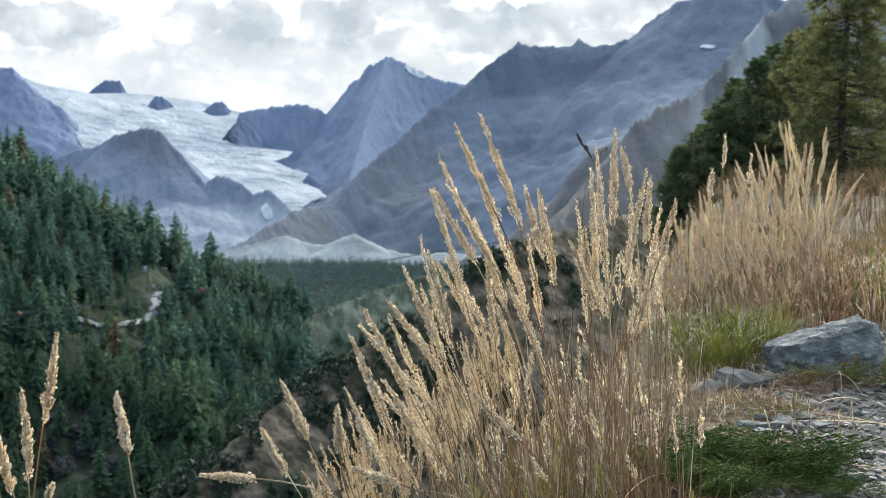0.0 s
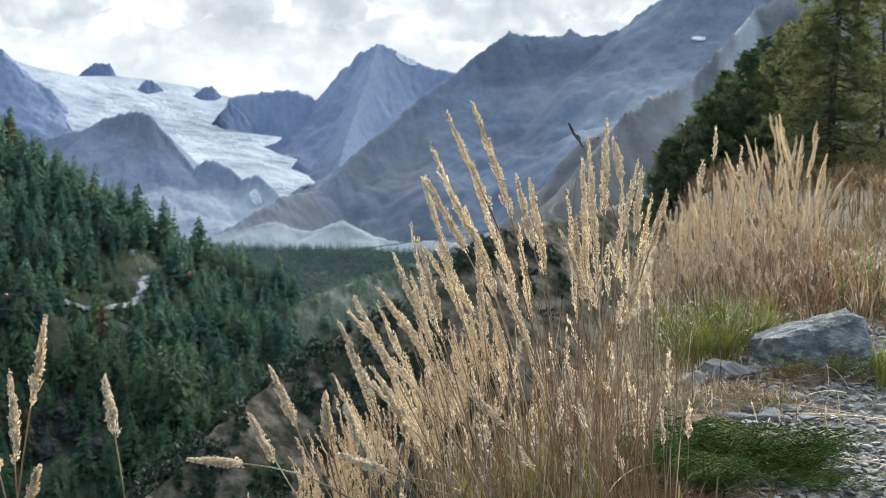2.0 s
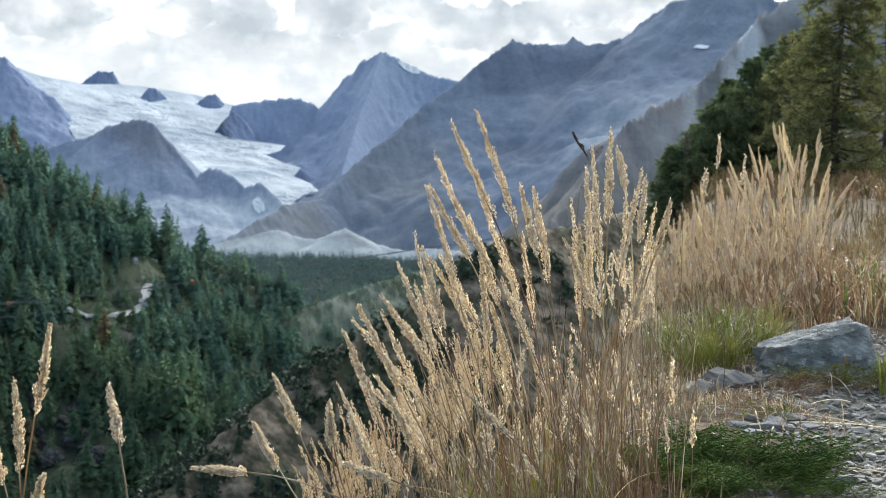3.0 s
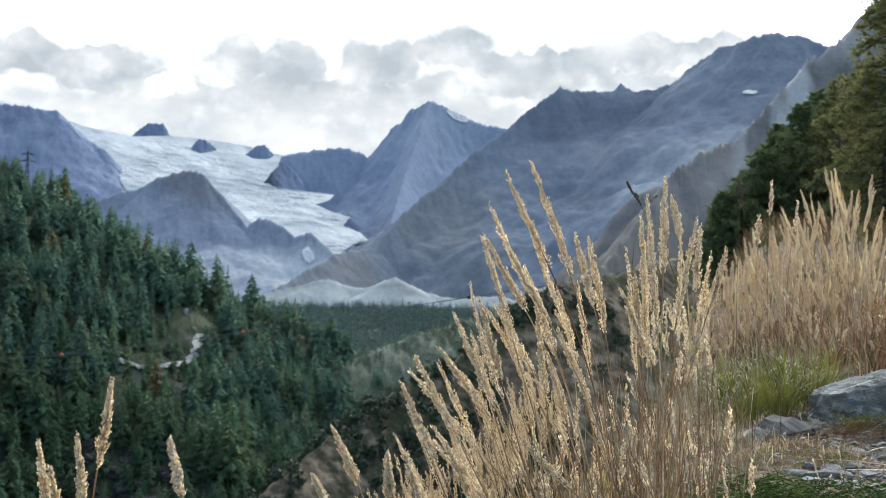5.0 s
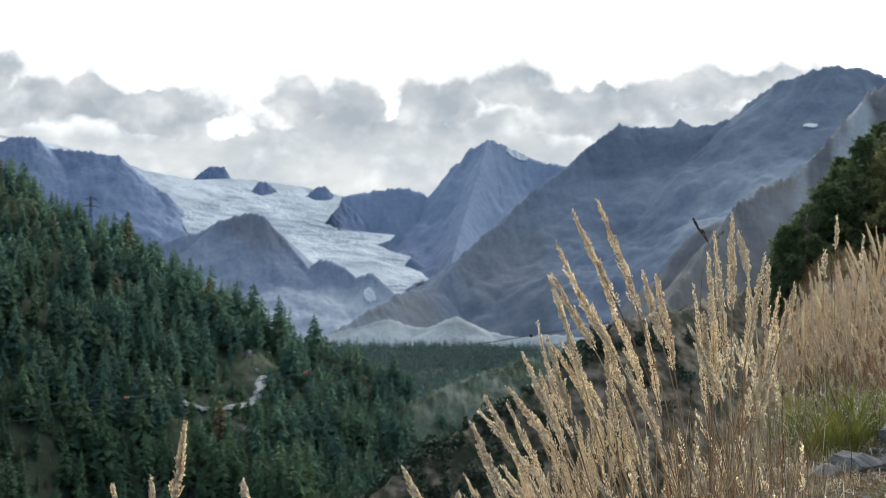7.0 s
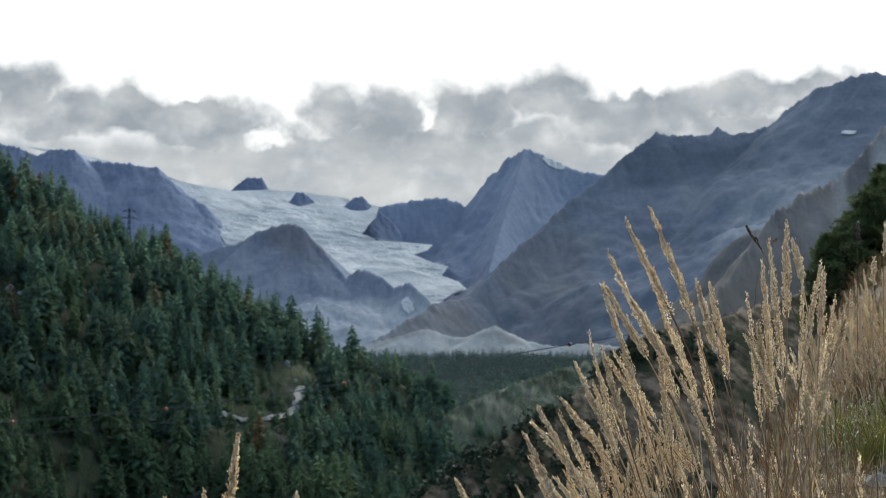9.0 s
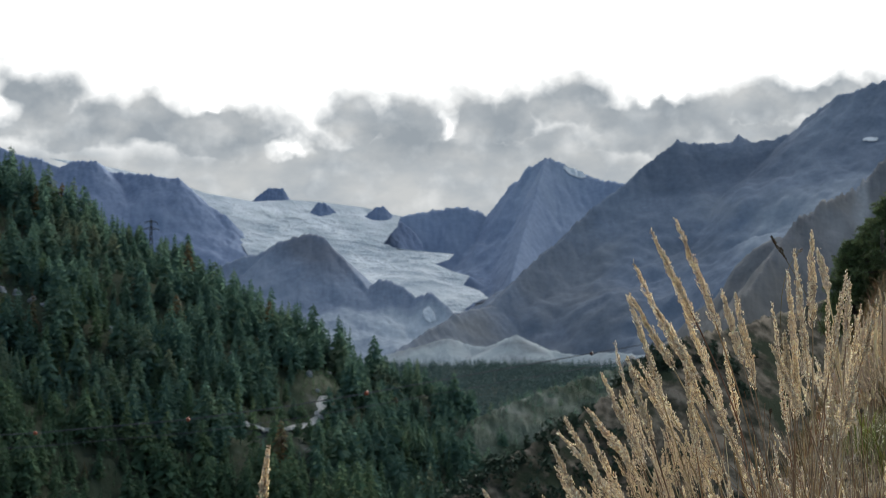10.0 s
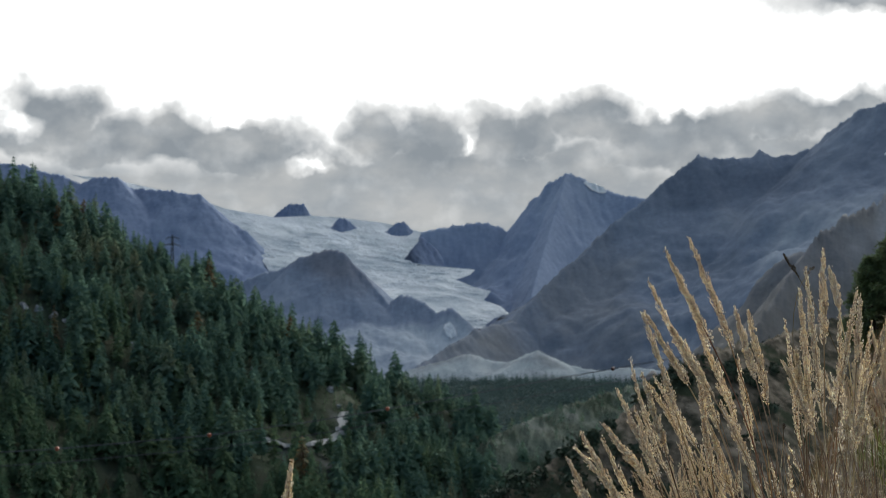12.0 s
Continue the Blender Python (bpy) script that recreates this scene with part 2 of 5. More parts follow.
M_RIDGE = mountain_mat("hazed_ridge_rock", (0.147, 0.192, 0.294), (0.192, 0.243, 0.350), (0.260, 0.316, 0.418), (0.249, 0.282, 0.328), 120, 60, 0.3, 0.012)
M_DOME = mountain_mat("hazed_dome_rock", (0.169, 0.209, 0.282), (0.220, 0.266, 0.345), (0.294, 0.339, 0.407), (0.305, 0.339, 0.373), 90, 60, 0.3, 0.014,
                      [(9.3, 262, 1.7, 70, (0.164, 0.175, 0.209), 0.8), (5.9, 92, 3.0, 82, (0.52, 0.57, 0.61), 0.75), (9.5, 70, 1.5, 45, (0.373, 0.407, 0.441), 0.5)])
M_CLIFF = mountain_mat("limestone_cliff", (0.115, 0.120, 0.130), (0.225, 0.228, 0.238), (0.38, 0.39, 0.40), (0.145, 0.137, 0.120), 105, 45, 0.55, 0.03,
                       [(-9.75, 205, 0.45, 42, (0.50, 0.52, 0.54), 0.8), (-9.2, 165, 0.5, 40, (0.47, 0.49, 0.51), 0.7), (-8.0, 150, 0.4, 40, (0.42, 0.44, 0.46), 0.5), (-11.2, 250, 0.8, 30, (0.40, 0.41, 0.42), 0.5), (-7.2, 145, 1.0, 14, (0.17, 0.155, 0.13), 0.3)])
M_GLACIER = surface("glacier_ice", [(0.30, (0.22, 0.28, 0.33)), (0.45, (0.38, 0.44, 0.485)), (0.68, (0.57, 0.62, 0.655))], 0.010, 11, 0.6, 0.6, 0.035, 8, (0.6, 1.3, 1), ((0.29, 0.355, 0.41), 0.0055, 0.50, 0.62), turn=-51)
M_SNOW = surface("old_snow", [(0.3, (0.55, 0.60, 0.64)), (0.7, (0.70, 0.73, 0.76))], 0.02, 6, 0.6, 0.3, 0.06, 3)
M_MORAINE = surface("moraine_gravel", [(0.3, (0.30, 0.345, 0.36)), (0.7, (0.42, 0.46, 0.475))], 0.02, 10, 0.9, 0.5, 0.2, 3, (1, 1, 1), ((0.21, 0.23, 0.24), 0.01, 0.5, 0.65), spec=0.04)
M_FOREST_FLOOR = surface("wooded_slope_soil", [(0.3, (0.034, 0.052, 0.034)), (0.5, (0.058, 0.072, 0.046)), (0.75, (0.105, 0.100, 0.070))], 0.05, 10, 0.95, 0.8, 0.3, 1.2, (1, 1, 1), ((0.15, 0.155, 0.16), 0.02, 0.60, 0.70), spec=0.04)
M_RUBBLE = surface("rubble_slope", [(0.3, (0.040, 0.062, 0.050)), (0.5, (0.080, 0.105, 0.085)), (0.64, (0.205, 0.22, 0.205))], 0.06, 13, 0.95, 1.0, 0.4, 2.0, (1, 1, 1), ((0.032, 0.050, 0.032), 0.03, 0.44, 0.56), spec=0.04)
M_HEATH = surface("brown_heath", [(0.38, (0.042, 0.044, 0.030)), (0.5, (0.125, 0.106, 0.078)), (0.62, (0.27, 0.225, 0.17))], 0.5, 12, 0.95, 1.0, 2.5, 0.3, (1, 1, 1), ((0.050, 0.060, 0.036), 0.16, 0.52, 0.62), spec=0.04)
M_UNDER = surface("valley_undergrowth", [(0.3, (0.016, 0.030, 0.026)), (0.7, (0.026, 0.042, 0.035))], 0.03, 10, 0.95, 0.9, 0.15, 2.0, spec=0.04)
M_VALLEY = surface("valley_ground", [(0.3, (0.026, 0.042, 0.030)), (0.7, (0.055, 0.066, 0.045))], 0.01, 8, 0.95, 0.5, 0.1, 1, spec=0.04)
M_CONIFER = surface("conifer_needles", [(0.3, (0.090, 0.160, 0.128)), (0.52, (0.132, 0.212, 0.154)), (0.72, (0.186, 0.244, 0.150))], 0.035, 5, 0.8, 0.0, island=0.12, spec=0.0, thin=0.45, second=((0.180, 0.192, 0.122), 0.016, 0.58, 0.72))
M_FOOT = surface("fresh_conifer_needles", [(0.3, (0.090, 0.156, 0.098)), (0.7, (0.165, 0.222, 0.122))], 0.03, 5, 0.8, 0.0, island=0.16, spec=0.0, thin=0.42)
# Valley haze is mixed into these far needles as a bluer green.
M_FARWOOD = surface("hazed_conifer_needles", [(0.3, (0.060, 0.106, 0.104)), (0.7, (0.094, 0.144, 0.130))], 0.02, 4, 0.8, 0.0, island=0.2, spec=0.1, thin=0.35)
M_AUTUMN = surface("autumn_needles", [(0.3, (0.115, 0.098, 0.055)), (0.7, (0.175, 0.132, 0.068))], 0.05, 4, 0.8, 0.0, island=0.3, spec=0.2, thin=0.3)
M_BARK = surface("bark", [(0.3, (0.045, 0.035, 0.028)), (0.7, (0.12, 0.10, 0.085))], 14, 8, 0.9, 0.7, 40, 0.01, (1, 1, 0.25))
M_LARCH = surface("larch_needles", [(0.3, (0.16, 0.18, 0.070)), (0.6, (0.26, 0.25, 0.098)), (0.8, (0.37, 0.30, 0.13))], 0.9, 4, 0.7, 0.0, island=0.3, spec=0.2, thin=0.3)
M_SHRUB = surface("dark_shrub", [(0.3, (0.036, 0.056, 0.036)), (0.7, (0.07, 0.09, 0.05))], 0.6, 4, 0.8, 0.0, island=0.3)
M_PALECRAG = surface("pale_crag_rock", [(0.3, (0.12, 0.125, 0.13)), (0.5, (0.34, 0.35, 0.36)), (0.72, (0.62, 0.64, 0.66))], 0.6, 10, 0.9, 0.9, 2, 0.5, spec=0.04)
M_CRAG = surface("crag_rock", [(0.3, (0.034, 0.033, 0.030)), (0.5, (0.080, 0.078, 0.072)), (0.68, (0.20, 0.196, 0.182))], 0.35, 12, 0.9, 1.0, 1.2, 0.8, (1, 1, 2.5), spec=0.04)
M_SPRUCE = surface("spruce_needles", [(0.3, (0.110, 0.158, 0.074)), (0.7, (0.215, 0.25, 0.108))], 0.9, 4, 0.7, 0.0, island=0.3, spec=0.2, thin=0.2)
M_OLIVE = surface("olive_larch_needles", [(0.3, (0.17, 0.19, 0.075)), (0.7, (0.28, 0.27, 0.11))], 0.9, 4, 0.7, 0.0, island=0.3, spec=0.2, thin=0.25)
def bank_mat():
    """Grey gravelly soil on the path, dark litter and humus off it."""
    m = surface("bank_soil", [(0.3, (0.10, 0.091, 0.075)), (0.5, (0.18, 0.165, 0.138)), (0.7, (0.28, 0.262, 0.228))], 8, 10, 0.95, 0.9, 70, 0.02, spec=0.05)
    t = m.node_tree
    b = t.nodes["Principled BSDF"]
    col = b.inputs["Base Color"].links[0].from_socket
    co = t.nodes.new("ShaderNodeTexCoord")
    sp = t.nodes.new("ShaderNodeSeparateXYZ")
    t.links.new(co.outputs["Object"], sp.inputs[0])
    n = t.nodes.new("ShaderNodeTexNoise")
    n.inputs["Scale"].default_value, n.inputs["Detail"].default_value = 2.5, 7
    t.links.new(co.outputs["Object"], n.inputs[0])
    n2 = t.nodes.new("ShaderNodeTexNoise")
    n2.inputs["Scale"].default_value, n2.inputs["Detail"].default_value = 22, 7
    t.links.new(co.outputs["Object"], n2.inputs[0])
    off = math_node(t, "SUBTRACT", sp.outputs[0], math_node(t, "MULTIPLY", sp.outputs[1], 0.19))
    off = math_node(t, "ADD", off, math_node(t, "MULTIPLY", math_node(t, "SUBTRACT", n.outputs["Fac"], 0.5), 0.5))
    f = math_node(t, "DIVIDE", math_node(t, "ADD", off, 0.02), 0.16, True)
    far = math_node(t, "DIVIDE", math_node(t, "SUBTRACT", 6.2, sp.outputs[1]), 0.8, True)
    litter = ramp(t, n2.outputs["Fac"], [(0.3, (0.06, 0.045, 0.03)), (0.55, (0.16, 0.12, 0.075)), (0.75, (0.30, 0.23, 0.14))])
    t.links.new(mix_rgb(t, math_node(t, "MULTIPLY", f, far), litter, col), b.inputs["Base Color"])
    return m


M_DIRT = bank_mat()
M_STONE = surface("grey_schist", [(0.3, (0.175, 0.162, 0.138)), (0.5, (0.295, 0.278, 0.243)), (0.72, (0.47, 0.45, 0.405))], 9, 10, 0.8, 0.6, 60, 0.008, (1, 1, 1), ((0.15, 0.145, 0.13), 4, 0.55, 0.7), island=0.22, spec=0.12)
M_SLAB = surface("pale_slab", [(0.3, (0.20, 0.198, 0.19)), (0.5, (0.33, 0.328, 0.318)), (0.72, (0.45, 0.447, 0.435))], 20, 12, 0.95, 0.9, 90, 0.006, (1, 1, 1), ((0.18, 0.165, 0.14), 9, 0.52, 0.66), spec=0.06)
M_BOULDER = surface("blue_grey_boulder", [(0.3, (0.105, 0.110, 0.103)), (0.5, (0.235, 0.242, 0.230)), (0.66, (0.45, 0.46, 0.45))], 15, 14, 0.85, 1.0, 60, 0.014, (1, 1, 1.5), ((0.44, 0.45, 0.43), 30, 0.58, 0.63), spec=0.1)
# Straw tones; the near-white end and per-husk spread paint glints into the colour.
M_PANICLE = surface("dry_panicle", [(0.3, (0.65, 0.51, 0.35)), (0.5, (0.86, 0.76, 0.60)), (0.7, (0.96, 0.93, 0.86))], 160, 3, 0.55, 0.0, island=0.34, spec=0.2, thin=0.5)
M_SPIKE = surface("dry_spike", [(0.3, (0.66, 0.52, 0.35)), (0.5, (0.83, 0.70, 0.51)), (0.72, (0.93, 0.84, 0.67))], 60, 8, 0.9, 0.8, 260, 0.004, (1, 1, 0.5), island=0.12, spec=0.1, thin=0.4)
M_STRAW = surface("dry_straw", [(0.3, (0.20, 0.125, 0.065)), (0.5, (0.46, 0.34, 0.20)), (0.72, (0.84, 0.73, 0.55))], 12, 4, 0.5, 0.0, island=0.42, spec=0.12, thin=0.2)
M_TURF = surface("dry_turf", [(0.3, (0.12, 0.085, 0.04)), (0.5, (0.22, 0.16, 0.08)), (0.75, (0.36, 0.28, 0.15))], 3, 5, 0.8, 0.0, island=0.3, spec=0.05, thin=0.2)
M_RUST = surface("rust_stem", [(0.3, (0.22, 0.115, 0.055)), (0.7, (0.44, 0.26, 0.13))], 10, 4, 0.6, 0.0, island=0.25, thin=0.15)
M_DEAD = surface("dead_grass", [(0.3, (0.06, 0.042, 0.024)), (0.5, (0.13, 0.09, 0.05)), (0.75, (0.28, 0.20, 0.115))], 9, 4, 0.8, 0.0, island=0.35, spec=0.05, thin=0.15)
M_GREEN = surface("green_blades", [(0.3, (0.085, 0.105, 0.02)), (0.7, (0.24, 0.235, 0.045))], 10, 4, 0.6, 0.0, island=0.3, thin=0.35)
M_HERB = surface("feathery_herb", [(0.3, (0.042, 0.085, 0.020)), (0.7, (0.155, 0.215, 0.045))], 10, 4, 0.8, 0.0, island=0.35, spec=0.08, thin=0.3)
M_RED = surface("red_leaves", [(0.3, (0.22, 0.08, 0.04)), (0.7, (0.36, 0.19, 0.09))], 14, 4, 0.7, 0.0, island=0.3, thin=0.25)
M_DARKSEED = surface("dark_seed_head", [(0.3, (0.06, 0.045, 0.03)), (0.7, (0.13, 0.10, 0.07))], 60, 4, 0.7, 0.0, island=0.3)
M_STEEL = surface("grey_steel", [(0.3, (0.045, 0.05, 0.055)), (0.7, (0.08, 0.085, 0.09))], 0.5, 3, 0.6, 0.0)
M_CABLE = surface("cable", [(0.3, (0.10, 0.10, 0.11)), (0.7, (0.15, 0.15, 0.16))], 0.5, 3, 0.6, 0.0)
M_ORANGE = surface("orange_marker", [(0.3, (0.34, 0.085, 0.045)), (0.7, (0.42, 0.12, 0.06))], 0.8, 4, 0.5, 0.0)
M_DARKRED = surface("dark_red_marker", [(0.3, (0.045, 0.014, 0.014)), (0.7, (0.07, 0.02, 0.018))], 0.8, 4, 0.5, 0.0)
M_TRACK = surface("gravel_track", [(0.3, (0.36, 0.355, 0.34)), (0.7, (0.52, 0.51, 0.49))], 0.3, 8, 0.95, 0.4, 2, 0.1)


# ---- helpers ----
rng = np.random.default_rng(7)


def at(b, el, r):
    """A point by bearing (degrees left of +y), elevation (degrees) and distance over the ground from the start."""
    return np.array([-r * math.sin(radians(b)), r * math.cos(radians(b)), EZ + r * math.tan(radians(el))])


def mesh_of(name, V, F, mat, smooth=False):
    me = bpy.data.meshes.new(name)
    V = np.asarray(V, float)
    F = np.asarray(F, int)
    k = F.shape[1]
    me.vertices.add(len(V))
    me.vertices.foreach_set("co", V.ravel())
    me.loops.add(F.size)
    me.loops.foreach_set("vertex_index", F.ravel())
    me.polygons.add(len(F))
    me.polygons.foreach_set("loop_start", np.arange(len(F)) * k)
    me.polygons.foreach_set("loop_total", np.full(len(F), k))
    me.polygons.foreach_set("use_smooth", np.full(len(F), smooth))
    me.update(calc_edges=True)
    me.validate()
    me.materials.append(mat)
    return me


def part(name, data, parent, label=""):
    ob = new(name, data)
    if parent is not None:
        ob.parent = parent
    return tagged(ob, label)


class Bag:
    """Gathers pieces of geometry into one mesh."""

    def __init__(self):
        self.v, self.f, self.n = [], [], 0

    def add(self, V, F):
        self.v.append(np.asarray(V, float))
        self.f.append(np.asarray(F, int) + self.n)
        self.n += len(V)

    def mesh(self, name, mat, smooth=False):
        return mesh_of(name, np.concatenate(self.v), np.concatenate(self.f), mat, smooth)


TABLE = rng.random((256, 256))


def vnoise(x, y):
    xi, yi = np.floor(x).astype(int), np.floor(y).astype(int)
    fx, fy = x - xi, y - yi
    fx, fy = fx * fx * (3 - 2 * fx), fy * fy * (3 - 2 * fy)
    a, b = TABLE[xi % 256, yi % 256], TABLE[(xi + 1) % 256, yi % 256]
    c, d = TABLE[xi % 256, (yi + 1) % 256], TABLE[(xi + 1) % 256, (yi + 1) % 256]
    return (a + (b - a) * fx) * (1 - fy) + (c + (d - c) * fx) * fy


def fbm(x, y, octaves=5, gain=0.5, ridged=False):
    s, a, tot = 0.0, 1.0, 0.0
    for k in range(octaves):
        n = vnoise(x * 2 ** k + 17.3 * k, y * 2 ** k + 9.1 * k)
        n = 1 - abs(2 * n - 1) if ridged else n
        s, tot, a = s + a * n, tot + a, a * gain
    return s / tot


def relief(ridges, slope, gully, jag, size, seed=0.0, curve=0.0):
    """Height over the plan: the highest of the slopes that fall from the ridge lines, cut by gullies."""
    segs = []
    for line in ridges:
        pts = [at(*p) for p in line]
        segs += list(zip(pts[:-1], pts[1:]))

    span = float(np.mean([p[2] for line in ridges for p in line]))      # mean distance of the crest

    def height(x, y):
        best = np.full(np.shape(x), -1e9)
        wob = 0.86 + 0.28 * fbm(x / size + seed, y / size + seed, 4)
        near = np.full(np.shape(x), 1e9)
        for a, b in segs:
            ab = b[:2] - a[:2]
            t = np.clip(((x - a[0]) * ab[0] + (y - a[1]) * ab[1]) / (ab @ ab), 0, 1)
            d = np.hypot(x - a[0] - t * ab[0], y - a[1] - t * ab[1])
            h = a[2] + t * (b[2] - a[2]) - slope * wob * d * (1 - curve * np.clip(d / (size * 6), 0, 0.6))
            best = np.maximum(best, h)
            near = np.minimum(near, d)
        # ribs and gullies run down the fall line, broken by ledges
        along, rr = np.arctan2(x, y) * span, np.hypot(x, y)
        along = along + (fbm(x / size / 1.7 + seed, y / size / 1.7, 3) - 0.5) * size * 1.6
        g = fbm(along / size * 1.5 + seed, rr / size * 0.42, 5, 0.55, True) - 0.6
        broad = fbm(along / size * 0.45 + seed, rr / size * 0.22 + 2 * seed, 4, 0.45, True) - 0.6
        ledge = fbm(along / size * 0.8 + 3, best / size * 2.4 + seed, 4, 0.55) - 0.5
        best = best + broad * gully * 0.55 * np.clip(near / (size * 1.2), 0.0, 1)
        best = best + (g * gully * 0.34 + ledge * gully * 0.55) * np.clip(near / (size * 0.6), 0.0, 1)
        return best + (fbm(x / size * 6, y / size * 6 + seed, 4, 0.6) - 0.5) * jag * 0.6 + (fbm(x / size * 14, y / size * 14 + seed, 3, 0.6) - 0.5) * jag * 0.9 * np.exp(-near / (size * 0.4))
    return height


def patch(name, height, b0, b1, nb, r0, r1, nr, mat, label, category, smooth=True, kind="structure", bend=1.0):
    b = np.radians(np.linspace(b0, b1, nb))[:, None]
    r = r0 + (r1 - r0) * (np.linspace(0, 1, nr) ** bend)[None, :]
    x, y = -r * np.sin(b), r * np.cos(b)
    V = np.stack([x, y, height(x, y)], -1).reshape(-1, 3)
    i = (np.arange(nb - 1)[:, None] * nr + np.arange(nr - 1)[None, :]).ravel()
    F = np.stack([i, i + 1, i + nr + 1, i + nr], 1)
    return tagged(new(name, mesh_of(name, V, F, mat, smooth)), label, category, kind=kind)


# ---- mountains ----
LEFT_RIDGE = [(24, 7.0, 4400), (20.7, 7.2, 4350), (18.98, 7.12, 4320), (17.77, 6.81, 4300), (17.08, 6.6, 4300), (16.82, 6.83, 4290), (16.13, 6.85, 4280),
              (15.65, 6.5, 4330), (14.46, 6.42, 4250), (13.54, 6.36, 4240), (12.68, 5.61, 4220), (12.14, 5.26, 4200), (11.87, 4.82, 4180), (11.07, 4.33, 4120), (10.5, 3.6, 4050)]
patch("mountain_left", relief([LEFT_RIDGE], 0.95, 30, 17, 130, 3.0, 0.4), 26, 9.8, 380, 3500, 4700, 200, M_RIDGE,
      "rocky mountain ridge tinted blue for haze, half in cloud beside the glacier", "mountain")
MID_RIDGE = [(7.5, 4.5, 4560), (6.86, 5.02, 4570), (6.24, 5.29, 4580), (5.7, 5.38, 4590), (4.98, 5.47, 4600), (4.4, 5.53, 4610), (3.9, 5.34, 4620)]
PEAK_RIDGE = [(3.69, 5.34, 4620), (3.33, 5.64, 4620), (3.15, 5.97, 4610), (2.97, 6.23, 4605), (2.61, 6.5, 4600), (2.5, 6.7, 4600), (2.16, 6.86, 4595), (1.88, 7.1, 4590), (1.38, 6.88, 4600),
              (0.84, 6.61, 4600), (0.13, 6.34, 4600), (-0.67, 6.24, 4600), (-2.5, 6.0, 4600)]
PEAK_SPUR = [(1.86, 7.08, 4590), (2.2, 5.9, 4450), (2.6, 4.6, 4250), (3.0, 3.2, 4000)]
peak_height = relief([PEAK_RIDGE, MID_RIDGE, PEAK_SPUR], 1.5, 34, 12, 120, 8.0, 0.8)
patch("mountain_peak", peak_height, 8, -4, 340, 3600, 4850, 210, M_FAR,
      "pointed rocky mountain tinted blue for haze, with a snow-dusted shoulder", "mountain")
DARK_LEFT = [(-2.28, 7.54, 3750), (-1.65, 7.11, 3720), (-1.12, 6.68, 3690), (-0.7, 6.26, 3660), (0.2, 5.6, 3610), (0.91, 5.0, 3560), (1.27, 4.55, 3520), (1.99, 4.0, 3460),
             (2.68, 3.4, 3390), (3.1, 2.9, 3330), (3.45, 2.42, 3280), (4.44, 2.24, 3180), (5.2, 1.84, 3080), (6.7, 0.92, 2900), (7.6, 0.1, 2780)]
DARK_RIGHT = [(-2.28, 7.54, 3750), (-2.72, 7.45, 3760), (-4.04, 7.46, 3780), (-4.18, 7.66, 3780), (-4.65, 7.49, 3780), (-5.17, 7.52, 3780), (-5.87, 7.72, 3780),
              (-6.5, 8.28, 3760), (-7.27, 8.82, 3740), (-7.97, 9.04, 3730), (-8.84, 9.26, 3720), (-9.71, 9.18, 3720), (-10.6, 8.85, 3720), (-13, 8.0, 3720)]
dark_height = relief([DARK_LEFT, DARK_RIGHT], 1.05, 22, 13, 140, 15.0, 0.5)
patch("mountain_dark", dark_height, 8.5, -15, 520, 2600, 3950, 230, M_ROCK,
      "dark slate mountain tinted blue for haze, with scree runs and brown lower flank", "mountain")
DOME_RIDGE = [(13.2, 2.7, 3800), (12.74, 3.12, 3790), (12.31, 3.57, 3780), (11.42, 3.93, 3760), (10.89, 4.02, 3750), (10.36, 4.39, 3740), (9.64, 4.6, 3730), (9.28, 4.66, 3720),
              (8.93, 4.52, 3700), (8.39, 3.95, 3670), (7.94, 3.41, 3640), (7.49, 2.88, 3600), (7.31, 2.52, 3560)]
STEP_RIDGE = [(7.49, 2.95, 3620), (7.22, 3.18, 3610), (6.95, 3.2, 3600), (6.41, 2.97, 3580), (6.05, 2.66, 3560), (5.52, 2.79, 3540), (4.98, 2.34, 3500)]
dome_height = relief([DOME_RIDGE, STEP_RIDGE], 1.05, 18, 9, 90, 21.0, 0.6)
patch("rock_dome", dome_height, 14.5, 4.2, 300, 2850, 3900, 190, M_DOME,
      "rounded brown-grey rock dome tinted blue for haze, standing before the glacier", "mountain")
for steep, near_by, far_by, pts in ((1.5, 100, 60, [(11.3, 5.5, 4525), (11.15, 5.68, 4525), (10.96, 5.86, 4525), (10.69, 6.06, 4525), (10.24, 6.06, 4525), (10.1, 5.87, 4525), (9.98, 5.5, 4525)]),
                                    (1.3, 90, 50, [(9.35, 5.25, 4370), (9.08, 5.66, 4370), (8.9, 5.6, 4370), (8.6, 5.35, 4370)]),
                                    (1.3, 110, 70, [(7.85, 4.95, 4345), (7.55, 5.26, 4345), (7.23, 5.5, 4345), (7.02, 5.48, 4345), (6.84, 5.3, 4345), (6.5, 5.05, 4345), (6.1, 4.75, 4345)])):
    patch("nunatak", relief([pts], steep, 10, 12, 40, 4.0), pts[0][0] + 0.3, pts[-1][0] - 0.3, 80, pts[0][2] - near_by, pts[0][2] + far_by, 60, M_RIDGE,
          "dark rock tooth tinted blue for haze, rising out of the glacier", "rock", kind="")
